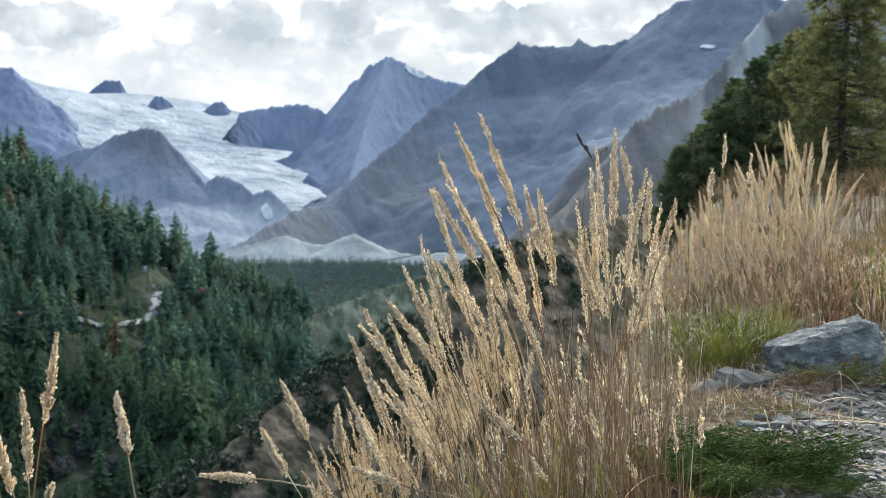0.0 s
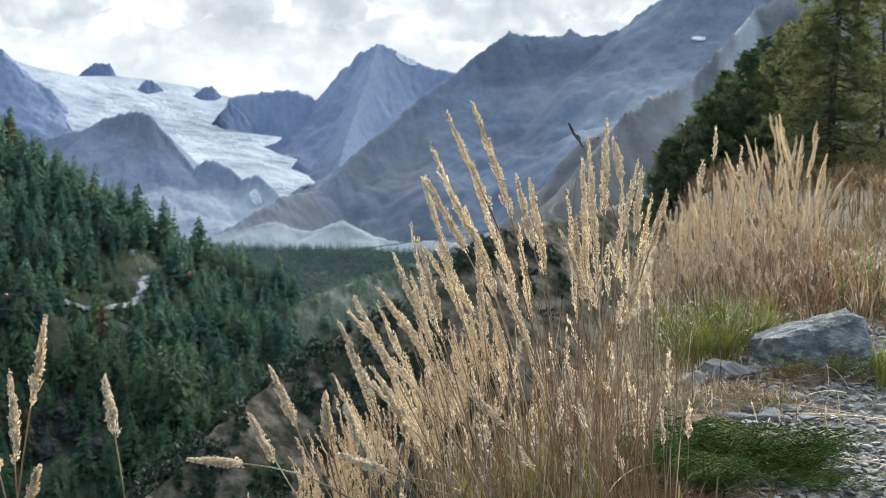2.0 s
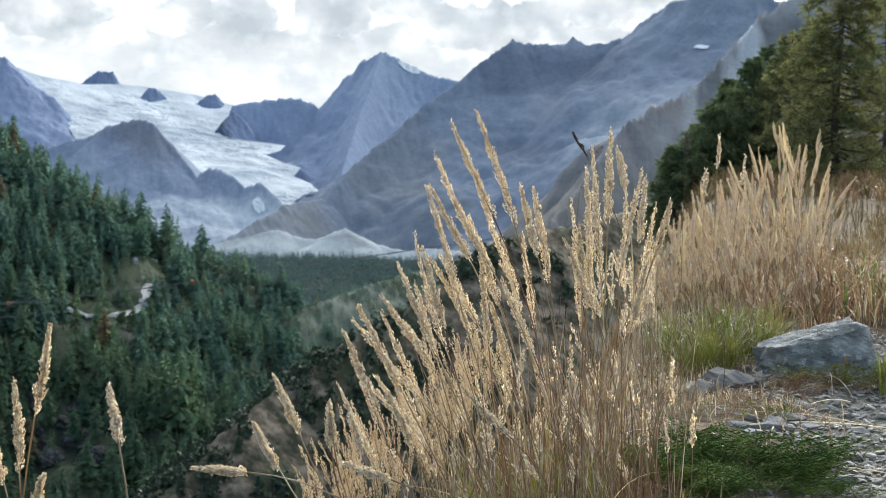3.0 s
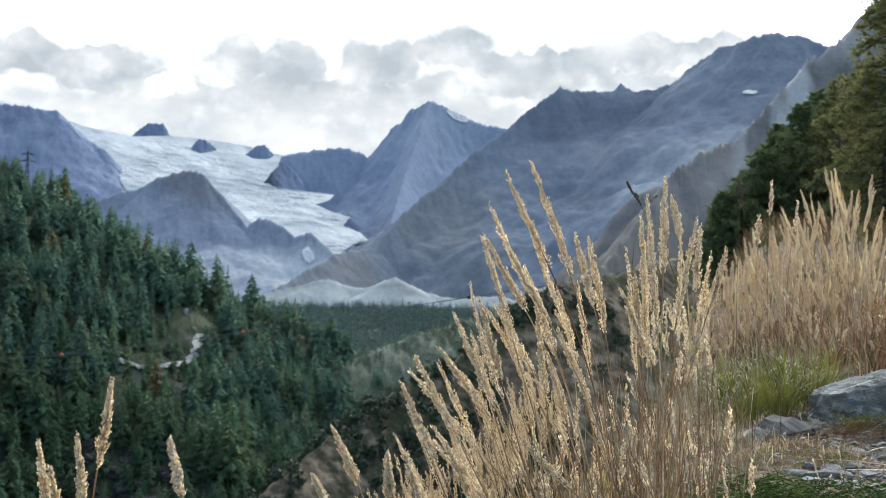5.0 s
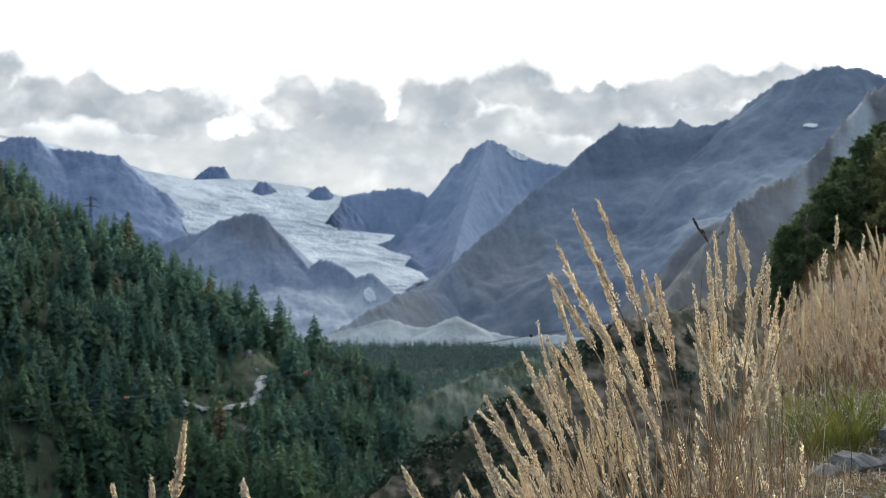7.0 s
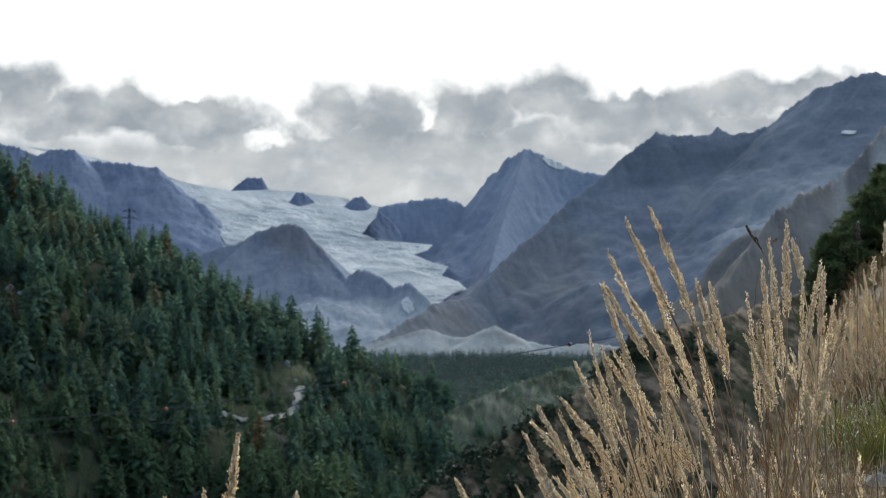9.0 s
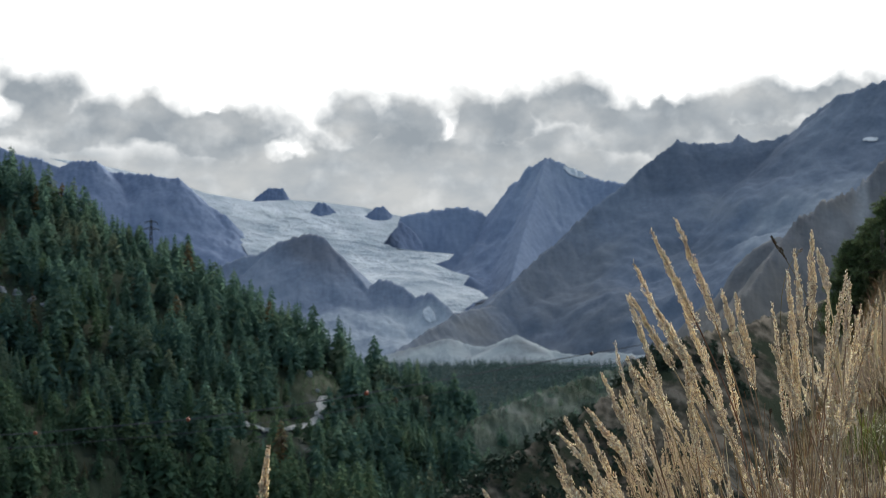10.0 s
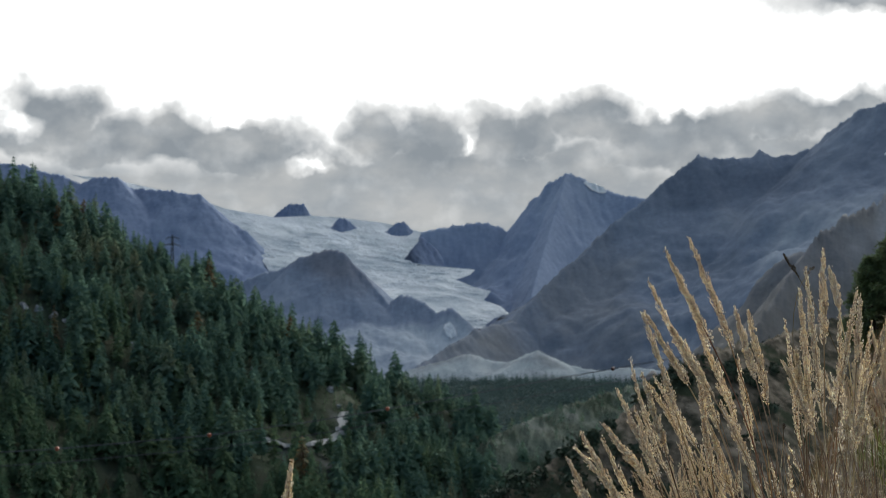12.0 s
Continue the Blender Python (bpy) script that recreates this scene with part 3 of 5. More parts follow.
CLIFF_RIDGE = [(-15, 12.5, 1700), (-11.9, 10.09, 1640), (-11.43, 9.38, 1620), (-10.58, 8.79, 1600), (-9.89, 8.27, 1580), (-9.04, 7.32, 1550), (-8.35, 6.45, 1520), (-7.83, 6.01, 1500),
               (-6.78, 5.57, 1460), (-6.09, 5.12, 1430), (-5.56, 4.49, 1400), (-5.05, 3.69, 1360), (-4.52, 2.88, 1320), (-3.83, 1.98, 1270), (-3.13, 1.26, 1220), (-1.0, 0.4, 1120)]
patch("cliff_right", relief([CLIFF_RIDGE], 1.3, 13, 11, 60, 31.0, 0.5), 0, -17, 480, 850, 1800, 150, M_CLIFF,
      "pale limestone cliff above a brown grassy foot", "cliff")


# ---- glacier, snow, moraine ----
def glacier():
    nu, nv = 260, 190
    sky_b = [3.7, 6.51, 7.67, 9.11, 10.01, 11.17, 12.68, 13.92, 14.9, 16.2, 18]
    sky_e = [5.0, 5.2, 5.47, 5.64, 5.69, 5.63, 5.88, 6.3, 6.47, 6.74, 6.9]
    edge_e = [2.1, 2.4, 2.57, 2.84, 3.1, 3.38, 3.46, 3.73, 3.91, 4.14, 4.21, 4.32, 4.86, 5.2, 7]
    edge_b = [4.6, 4.2, 3.69, 3.97, 4.5, 4.29, 4.86, 5.4, 4.95, 4.8, 6.56, 7.04, 6.6, 6.5, 6.5]
    V = []
    v = np.linspace(0, 1, nv)
    for k in range(nv):
        e0 = 5.2 + (2.1 - 5.2) * v[k]
        right = np.interp(e0, edge_e, edge_b)
        left = np.interp(e0, [2.1, 3.3, 3.9, 4.25, 4.6, 5.2], [10.5, 10.9, 11.5, 12.0, 12.8, 17.5])
        b = left + (right - left) * np.linspace(0, 1, nu)
        top = np.interp(b, sky_b, sky_e)
        el = top + (2.1 - top) * v[k]
        r = 3590 + (el - 2.1) / 4.7 * 1140
        x, y = -r * np.sin(np.radians(b)), r * np.cos(np.radians(b))
        steep = np.clip((fbm(x / 210 + 3, y / 240, 3) - 0.42) * 5, 0.1, 1)
        rough = (fbm(x / 46 + 5, y / 20, 5, 0.6, True) - 0.6) * 9 * steep + (fbm(x / 190, y / 150 + 2, 4) - 0.5) * 22
        z = EZ + r * np.tan(np.radians(el)) + rough * min(1, v[k] * 12)
        V.append(np.stack([x, y, z], 1))
    V = np.array(V).reshape(-1, 3)
    i = (np.arange(nv - 1)[:, None] * nu + np.arange(nu - 1)[None, :]).ravel()
    F = np.stack([i, i + 1, i + nu + 1, i + nu], 1)
    tagged(new("glacier", mesh_of("glacier", V, F, M_GLACIER, True)), "white and pale blue crevassed glacier flowing between the peaks", "glacier", kind="structure")


glacier()
MORAINE_RIDGE = [(8.5, 0.5, 2740), (7.3, 0.73, 2720), (6.23, 1.0, 2700), (4.98, 1.36, 2690), (4.18, 1.09, 2680), (3.73, 1.09, 2670), (2.84, 1.45, 2660), (2.22, 1.09, 2650), (1.06, 0.82, 2640), (-0.35, 0.91, 2630), (-2, 0.7, 2600)]
patch("moraine", relief([MORAINE_RIDGE], 0.5, 12, 4, 50, 2.0), 9, -3, 300, 2450, 2800, 60, M_MORAINE,
      "pale grey gravel moraine at the valley head", "moraine")

# ---- wooded hill across the valley ----
HILL_RIDGE = [(30, 9.5, 1080), (24, 8.2, 1050), (19.67, 6.4, 1020), (18.63, 5.75, 1010), (17.93, 5.4, 1010), (16.89, 4.85, 1005), (16.01, 4.45, 1000), (14.25, 3.7, 1000), (12.92, 2.75, 1000),
              (12.3, 2.3, 1000), (10.88, 1.75, 1000), (8.91, 0.78, 1000), (7.84, 0.22, 1000), (6.95, -0.1, 1000), (5.7, -0.5, 990), (4.63, -1.6, 980), (3.92, -2.5, 970), (3.57, -3.3, 960), (2.6, -6, 940)]
hill_height = relief([HILL_RIDGE], 0.62, 22, 3, 60, 41.0)
patch("wooded_hill", hill_height, 32, 1.5, 400, 600, 1200, 150, M_FOREST_FLOOR, "steep hillside with dark soil and grey outcrops under conifers", "hill")
RUBBLE_RIDGE = [(5.6, -2.6, 900), (4.45, -1.55, 930), (3.2, -0.85, 980), (1.96, -0.35, 1030), (0.54, 0.1, 1080), (-0.53, 0.45, 1120), (-3, 1.2, 1180)]
rubble_height = relief([RUBBLE_RIDGE], 0.45, 22, 8, 50, 51.0)
patch("rubble_slope", rubble_height, 7.5, -5, 300, 500, 1300, 120, M_RUBBLE, "grey-green rubble slope across the stream", "slope")
SPUR = [(9.5, -8.2, 170), (6.73, -5.55, 180), (6.21, -4.85, 182), (4.99, -3.8, 190), (3.59, -2.75, 196), (2.53, -2.0, 200), (0.94, -1.1, 208), (-0.84, 0.25, 216), (-1.72, 0.95, 220), (-2.61, 1.5, 226), (-4.19, 1.8, 236), (-6, 2.3, 250), (-12, 4.5, 280), (-20, 7.5, 300)]
spur_height = relief([SPUR], 0.95, 4, 1.2, 14, 61.0)
patch("heath_spur", spur_height, 12, -24, 420, 60, 320, 130, M_HEATH, "brown heath spur with bare earth and dark shrubs", "slope")


def forest_height(x, y):
    r = np.hypot(x, y)
    return EZ + np.interp(r, [1000, 1500, 1900, 2400, 2700, 3200], [-60, -38, -18, 14, 16, 30]) + (fbm(x / 90, y / 90 + 4, 4) - 0.5) * 10


patch("valley_forest_floor", forest_height, 9, -4, 160, 1050, 2900, 120, M_UNDER, "dark valley floor under small conifers", "ground")


def valley_height(x, y):
    r = np.hypot(x, y)
    b = np.degrees(np.arctan2(-x, y))
    front = np.interp(r, [0, 30, 150, 600, 1000, 2000, 3000, 4900], [-6, -14, -60, -112, -95, -40, 10, 60])
    side = np.interp(b, [-180, -90, -30, 20, 60, 120, 180], [30, 60, 20, 0, 60, 60, 30])
    return EZ + front + side * np.clip((r - 100) / 900, 0, 4) - 2


patch("ground", valley_height, 180, -180, 181, 0.5, 4900, 120, M_VALLEY, "green-brown valley ground reaching to the mountains", "ground", bend=2.0)


# ---- conifers of the hill ----
def conifer(seed, slim, levels=15, per=7, taper=0.85):
    """A far conifer of height one: tiers of narrow drooping boughs round a taper. Returns crown and trunk."""
    g = np.random.default_rng(seed)
    crown = Bag()
    bare = g.uniform(0.06, 0.2)
    for k in range(levels * per):
        tier = (k // per + g.uniform(-0.35, 0.35)) / levels
        f = min(0.99, max(0.0, tier)) ** 0.92
        z = bare + (0.99 - bare) * f
        reach = slim * (1 - f) ** taper * (0.6 + 0.4 * min(1, f / 0.2)) * g.uniform(0.55, 1.2) + 0.012
        a = k * 2.399 + g.normal() * 0.4
        d = np.array([math.cos(a), math.sin(a), 0])
        side = np.array([-d[1], d[0], 0])
        w = reach * g.uniform(0.16, 0.30) + 0.006
        root = np.array([0, 0, z + 0.015])
        tip = d * reach + np.array([0, 0, z - reach * g.uniform(0.05, 0.55)])
        mid = d * reach * g.uniform(0.5, 0.72) + np.array([0, 0, z - reach * g.uniform(-0.05, 0.2)])
        hang = np.array([0, 0, -w * g.uniform(0.3, 1.3)])
        crown.add([root, mid + side * w + hang, tip, mid - side * w + hang, mid], [(0, 1, 4), (4, 1, 2), (0, 4, 3), (4, 2, 3)] if per > 5 else [(0, 1, 2), (0, 2, 3)])
    top = [(0.01, 0, 0.93), (-0.006, 0.009, 0.93), (-0.006, -0.009, 0.93), (0, 0, 1.02)]
    crown.add(top, [(0, 1, 3), (1, 2, 3), (2, 0, 3)])
    n = 5
    ring = [(0.014 * math.cos(2 * math.pi * i / n), 0.014 * math.sin(2 * math.pi * i / n), -0.08) for i in range(n)]
    trunk = np.array(ring + [(0, 0, 0.95)])
    tf = np.array([(i, (i + 1) % n, n) for i in range(n)])
    return np.concatenate(crown.v), np.concatenate(crown.f), trunk, tf


KINDS = [conifer(s, w, taper=q) for s, w, q in ((1, 0.22, 0.85), (2, 0.26, 0.65), (3, 0.19, 0.8), (4, 0.30, 0.62), (5, 0.26, 0.8), (6, 0.34, 0.7), (7, 0.22, 0.6))]


def place_trees(count, height_fn, b0, b1, r0, r1, h_lo, h_hi, gap, keep=None):
    """Positions with a least spacing, uneven stands and clearings."""
    b = rng.uniform(min(b0, b1), max(b0, b1), count * 4)
    r = np.sqrt(rng.uniform(r0 ** 2, r1 ** 2, count * 4))
    x, y = -r * np.sin(np.radians(b)), r * np.cos(np.radians(b))
    dens = fbm(x / 38 + 3, y / 38, 4)
    ok = rng.random(len(x)) < np.clip((dens - 0.2) * 3.0, 0.4, 1)
    if keep is not None:
        ok &= keep(b, r)
    grid, out = set(), []
    for xx, yy in zip(x[ok], y[ok]):
        c = (int(xx // gap), int(yy // gap))
        if c in grid:
            continue
        grid.add(c)
        out.append((xx, yy))
        if len(out) >= count:
            break
    P = np.array(out)
    z = height_fn(P[:, 0], P[:, 1])
    h = (h_lo + (h_hi - h_lo) * rng.random(len(P)) ** 1.8) * (0.7 + 0.6 * fbm(P[:, 0] / 25, P[:, 1] / 25 + 8, 3))
    return np.column_stack([P, z, h])


def stand(name, trees, mat, label, kinds=KINDS):
    bag = Bag()
    for x, y, z, h in trees:
        cv, cf, tv, tf = kinds[rng.integers(len(kinds))]
        a = rng.uniform(0, 6.28)
        R = np.array([[math.cos(a), -math.sin(a), 0], [math.sin(a), math.cos(a), 0], [0, 0, 1]]) * h
        V = cv @ R.T + (x, y, z)
        bag.add(V, cf)
        bag.add(tv @ R.T + (x, y, z), tf)
    return tagged(new(name, bag.mesh(name, mat)), label, "forest", kind="stuff")


def first_hit(height, b, el, r0, r1, n=400):
    """Distance at which lines of sight at bearing b and elevation el first meet the relief."""
    r = np.linspace(r0, r1, n)[None, :]
    bb, ee = np.radians(np.ravel(b))[:, None], np.radians(np.ravel(el))[:, None]
    under = height(-r * np.sin(bb), r * np.cos(bb)) >= EZ + r * np.tan(ee)
    return np.where(under.any(1), r[0, under.argmax(1)], r1).reshape(np.shape(b))


ROAD_B = np.linspace(8.95, 12.4, 70)
ROAD_E = np.interp(ROAD_B, [8.95, 9.0, 9.08, 9.4, 9.88, 10.85, 11.4, 12.4], [-0.55, -0.85, -1.15, -1.38, -1.5, -1.58, -1.35, -1.55])
ROAD_R = first_hit(hill_height, ROAD_B, ROAD_E, 650, 1000, 900)
# bearing, elevation, size of the grey outcrops: pale ones high up, a dark broken band lower down
CRAGS = [(18.9, 2.75, 5.8), (18.41, 2.63, 5.8), (17.98, 2.4, 5.5), (17.6, 2.3, 4), (16.0, 1.72, 5), (15.57, 1.55, 5), (14.78, 1.24, 4), (11.8, 0.86, 3), (9.37, 0.15, 5), (8.75, 0.21, 4), (9.1, -0.35, 3)]
PALE = len(CRAGS)
CRAGS += [(12.3 - 0.10 * k + 0.25 * math.sin(5.1 * k), -4.1 - 2.0 * abs(math.sin(2.3 * k)), 8.5 + 2.5 * math.sin(3.7 * k)) for k in range(24)]
CRAG_R = [float(first_hit(hill_height, np.array([b]), np.array([e]), 650, 1010, 900)[0]) for b, e, q in CRAGS]


def clear_ground(b, r):
    """Open strips before the track and the crags."""
    q = r - np.interp(b, ROAD_B, ROAD_R)
    shut = (q > -56) & (q < 7) & (b > 8.85) & (b < 11.4)
    for (cb, ce, size), cr in zip(CRAGS, CRAG_R):
        shut |= (np.abs(b - cb) < np.degrees((size * 0.5 + 3.5 if size < 5.9 else size * 0.3) / cr)) & (r > cr - (50 if cb < 9.5 and size < 5.9 else 22)) & (r < cr + 3)
    return ~shut


def hill_clear(rows):
    """Keeps low growth off the track."""
    b, r = np.degrees(np.arctan2(-rows[:, 0], rows[:, 1])), np.hypot(rows[:, 0], rows[:, 1])
    q = r - np.interp(b, ROAD_B, ROAD_R)
    return ~((q > -22) & (q < 6) & (b > 8.85) & (b < 12.3))


trees = place_trees(2500, hill_height, 26, 2.5, 700, 1030, 9.0, 27.0, 5.4, clear_ground)
trees = trees[np.argsort(np.hypot(trees[:, 0], trees[:, 1]))]
split = 280
rust = rng.random(len(trees)) < 0.012
rust[:split] = False
stand("autumn_trees", trees[rust], M_AUTUMN, "scattered rust-brown autumn trees in the conifer forest")
trees = trees[~rust]
lower = np.hypot(trees[:, 0], trees[:, 1]) < 795
lower[:split] = False
stand("lower_forest", trees[lower], M_FOOT, "fresh green conifer forest on the lower hillside")
stand("conifer_forest", trees[split:][~lower[split:]], M_CONIFER, "dark green conifer forest covering the steep hillside")
crowns = [(mesh_of("crown", k[0], k[1], M_FOOT), mesh_of("trunk", k[2], k[3], M_BARK)) for k in KINDS]
gold = [(mesh_of("crown", k[0], k[1], M_AUTUMN), mesh_of("trunk", k[2], k[3], M_BARK)) for k in KINDS[:3]]
for n, (x, y, z, h) in enumerate(trees[:split]):
    autumn = rng.random() < 0.006
    cm, tm = (gold[n % 3] if autumn else crowns[n % len(crowns)])
    tree = tagged(new("conifer"), "rust-brown autumn conifer on the wooded hillside" if autumn else "dark green conifer on the wooded hillside", "tree", "conifers on the hillside")
    tree.matrix_basis = pose(x, y, z, 0, 0, float(rng.uniform(0, 360))) @ Matrix.Diagonal((h, h, h, 1))
    part("crown", cm, tree)
    part("trunk", tm, tree)
foot = place_trees(800, lambda x, y: np.maximum(hill_height(x, y), valley_height(x, y)), 24, 1, 480, 900, 10, 21, 5.5)
stand("valley_foot_forest", foot, M_FOOT, "fresh green conifers at the foot of the wooded hill")
SMALL = [conifer(s, w, 5, 4) for s, w in ((11, 0.36), (12, 0.44), (13, 0.32))]
brush = place_trees(5200, lambda x, y: np.maximum(hill_height(x, y), valley_height(x, y)), 24, 2, 690, 1010, 2.2, 6.0, 3.4)
brush = brush[hill_clear(brush)]
stand("hill_brush", brush, M_FOOT, "low green saplings and brush between the conifers", SMALL)
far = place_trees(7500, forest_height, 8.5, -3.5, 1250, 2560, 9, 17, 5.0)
stand("valley_forest", far, M_FARWOOD, "distant dark green conifer forest, tinted blue for haze, on the valley floor", SMALL)
scatter = place_trees(1500, rubble_height, 6.5, -4, 700, 1130, 1.5, 7.5, 5)
stand("slope_trees", scatter, M_CONIFER, "scattered small conifers on the rubble slope", SMALL)


# ---- snow fields on the mountains ----
def largest_piece(F):
    """The biggest connected group of the faces."""
    owner, groups = {}, []
    for f in F:
        joined = {id(owner[v]): owner[v] for v in f if v in owner}
        g = [f]
        for old in joined.values():
            g += old
        for q in g:
            for v in q:
                owner[v] = g
        groups.append(g)
    return max(groups, key=len) if groups else []


def snow_field(height, b, el, wb, we, tilt, r0, r1, label):
    n = 30
    u, v = np.meshgrid(np.linspace(-1, 1, n), np.linspace(-1, 1, n), indexing="ij")
    rc = float(first_hit(height, np.array([b]), np.array([el]), r0, r1, 900)[0])
    side, run = rc * radians(wb), rc * radians(we) / 0.7
    c, w = math.cos(radians(b)), math.sin(radians(b))
    along, out = side * u + tilt * run * v, run * v
    x, y = -rc * w + along * c - out * w, rc * c + along * w + out * c
    z = height(x, y)
    V = np.stack([x, y, z + 3.0], -1).reshape(-1, 3)
    inside = (np.hypot(u, v) + 0.5 * (fbm(u * 1.8 + b, v * 1.8 + el, 4) - 0.5)) < 0.8
    F = []
    for i in range(n - 1):
        for j in range(n - 1):
            if inside[i:i + 2, j:j + 2].all():
                F.append((i * n + j, i * n + j + 1, (i + 1) * n + j + 1, (i + 1) * n + j))
    F = np.array(largest_piece(F))
    if len(F):
        used, flat = np.unique(F, return_inverse=True)
        V, F = V[used], flat.reshape(-1, 4)
        tagged(new("snow_patch", mesh_of("snow_patch", V, F, M_SNOW, True)), label, "snow patch")


snow_field(dark_height, -8.23, 7.39, 0.21, 0.12, -1.5, 2900, 3900, "small white snow patch high on the dark mountain")
snow_field(dome_height, 5.59, 2.04, 0.22, 0.22, -0.35, 2900, 3800, "white snow patch below the glacier step")
snow_field(dome_height, 5.93, 2.75, 0.24, 0.10, -0.4, 2900, 3800, "narrow snow patch on the rock step")
snow_field(peak_height, 0.95, 6.55, 0.42, 0.1, 0.2, 3700, 4800, "snow on the shoulder of the pointed mountain")


# ---- track, pylon and cables on the wooded hill ----
def ribbon(name, pts, half, mat):
    """A track along points on a slope: the roadway and the stony bank that holds its valley side."""
    V, F = [], []
    for k, p in enumerate(pts):
        d = pts[min(k + 1, len(pts) - 1)] - pts[max(k - 1, 0)]
        s = np.array([-d[1], d[0], 0]) / math.hypot(d[0], d[1])
        if s[1] > 0:
            s = -s
        w = half * (0.8 + 0.4 * rng.random())
        V += [p - s * w, p + s * w, p + s * (w + 1.0) - (0, 0, 1.3 + 0.7 * rng.random())]
        if k:
            a = 3 * k
            F += [(a - 3, a - 2, a + 1, a), (a - 2, a - 1, a + 2, a + 1)]
    return mesh_of(name, V, F, mat)


def hill_point(b, r, lift):
    x, y = -r * math.sin(radians(b)), r * math.cos(radians(b))
    return np.array([x, y, float(hill_height(np.array([x]), np.array([y]))[0]) + lift])


tagged(new("gravel_track", ribbon("gravel_track", [hill_point(b, r, 1.0) for b, r in zip(ROAD_B[:58], ROAD_R[:58])], 2.6, M_TRACK)),
       "pale gravel track winding through the conifers", "track", kind="structure")


def tube_along(pts, rad, sides=4):
    """Tube along points; rad is one radius or one for each point."""
    pts = np.asarray(pts, float)
    rad = np.broadcast_to(rad, len(pts))
    d = np.gradient(pts, axis=0)
    d /= np.linalg.norm(d, axis=1)[:, None] + 1e-12
    ref = np.where(np.abs(d[:, 2:3]) > 0.9, [[1.0, 0, 0]], [[0, 0, 1.0]])
    u = np.cross(d, ref)
    u /= np.linalg.norm(u, axis=1)[:, None]
    w = np.cross(d, u)
    a = 2 * np.pi * np.arange(sides) / sides
    V = (pts[:, None, :] + rad[:, None, None] * (np.cos(a)[None, :, None] * u[:, None, :] + np.sin(a)[None, :, None] * w[:, None, :])).reshape(-1, 3)
    i = np.arange(len(pts) - 1)[:, None] * sides
    j = np.arange(sides)[None, :]
    a0, a1 = i + j, i + (j + 1) % sides
    T = np.concatenate([np.stack([a0, a1, a1 + sides], -1).reshape(-1, 3), np.stack([a0, a1 + sides, a0 + sides], -1).reshape(-1, 3)])
    return V, T


def bars(pairs, rad):
    bag = Bag()
    for a, b in pairs:
        bag.add(*tube_along([a, b], rad, 4))
    return bag


def pylon(b, r, top):
    base = hill_point(b, r, 0)
    py = tagged(new("power_pylon"), "grey steel lattice power pylon above the treetops", "pylon")
    py.matrix_basis = pose(*base, 0, 0, 20)
    h = top - base[2]
    lat = []
    for k in range(9):
        z0, z1 = h * k / 9, h * (k + 1) / 9
        w0, w1 = 1.5 * (1 - 0.85 * k / 9), 1.5 * (1 - 0.85 * (k + 1) / 9)
        c0 = [(w0, w0, z0), (-w0, w0, z0), (-w0, -w0, z0), (w0, -w0, z0)]
        c1 = [(w1, w1, z1), (-w1, w1, z1), (-w1, -w1, z1), (w1, -w1, z1)]
        for i in range(4):
            j = (i + 1) % 4
            lat += [(c0[i], c1[j]), (c0[j], c1[i])]
    part("lattice", bars(lat, 0.08).mesh("lattice", M_STEEL), py)
    for i, (sx, sy) in enumerate(((1, 1), (-1, 1), (-1, -1), (1, -1))):
        part("leg", bars([((1.5 * sx, 1.5 * sy, -1), (0.2 * sx, 0.2 * sy, h))], 0.16).mesh("leg", M_STEEL), py)
    for z, w in ((h * 0.93, 3.4), (h * 0.80, 4.2)):
        arm = [((-w, 0, z), (w, 0, z)), ((-w, 0, z), (0, 0, z + 1.2)), ((w, 0, z), (0, 0, z + 1.2))]
        beam = part("cross_arm", bars(arm, 0.14).mesh("cross_arm", M_STEEL), py)
        for s in (-1, 1):
            part("insulator", bars([((s * w, 0, z), (s * w, 0, z - 1.0))], 0.12).mesh("insulator", M_STEEL), beam)


pylon(14.35, 1012, EZ + 1012 * math.tan(radians(5.05)))


def cable_point(b, drop):
    el = float(np.interp(b, [-4, 0.46, 4.98, 7.57, 9.97, 13.14, 17.8, 24], [1.62, 0.86, 0.06, -0.4, -0.80, -1.22, -1.62, -1.95])) - drop
    return at(b, el, 285)


for drop in (0.0, 0.42):
    cb = tagged(new("power_cable"), "thin dark power cable slung across the valley", "cable", "cables over the valley")
    pts = [cable_point(b, drop) for b in np.linspace(24, -4, 90)]
    bag = Bag()
    bag.add(*tube_along(pts, 0.07 if drop == 0 else 0.045, 5))
    part("wire", bag.mesh("wire", M_CABLE), cb)
    if drop == 0:
        for b, mat in ((17.8, M_ORANGE), (13.14, M_ORANGE), (7.57, M_ORANGE), (0.46, M_DARKRED)):
            bm = bmesh.new()
            bmesh.ops.create_uvsphere(bm, u_segments=16, v_segments=10, radius=0.33, matrix=Matrix.Translation(cable_point(b, 0)))
            me = bpy.data.meshes.new("marker_ball")
            bm.to_mesh(me)
            bm.free()
            me.materials.append(mat)
            part("marker_ball", me, cb, "orange warning ball on the cable" if mat is M_ORANGE else "dark red warning ball on the cable")


# tall trees that stand out along the crest: bearing, height
SKYLINE = [(19.7, 17), (19.25, 14), (18.75, 12), (18.2, 14), (17.0, 15), (16.1, 13), (15.4, 13), (14.8, 11), (13.9, 13), (13.62, 16), (13.15, 18), (12.5, 11), (11.5, 10), (10.4, 10), (7.75, 10), (6.3, 8)]
sparse = [conifer(200 + k, 0.18 + 0.04 * k, 15, 7) for k in range(4)]
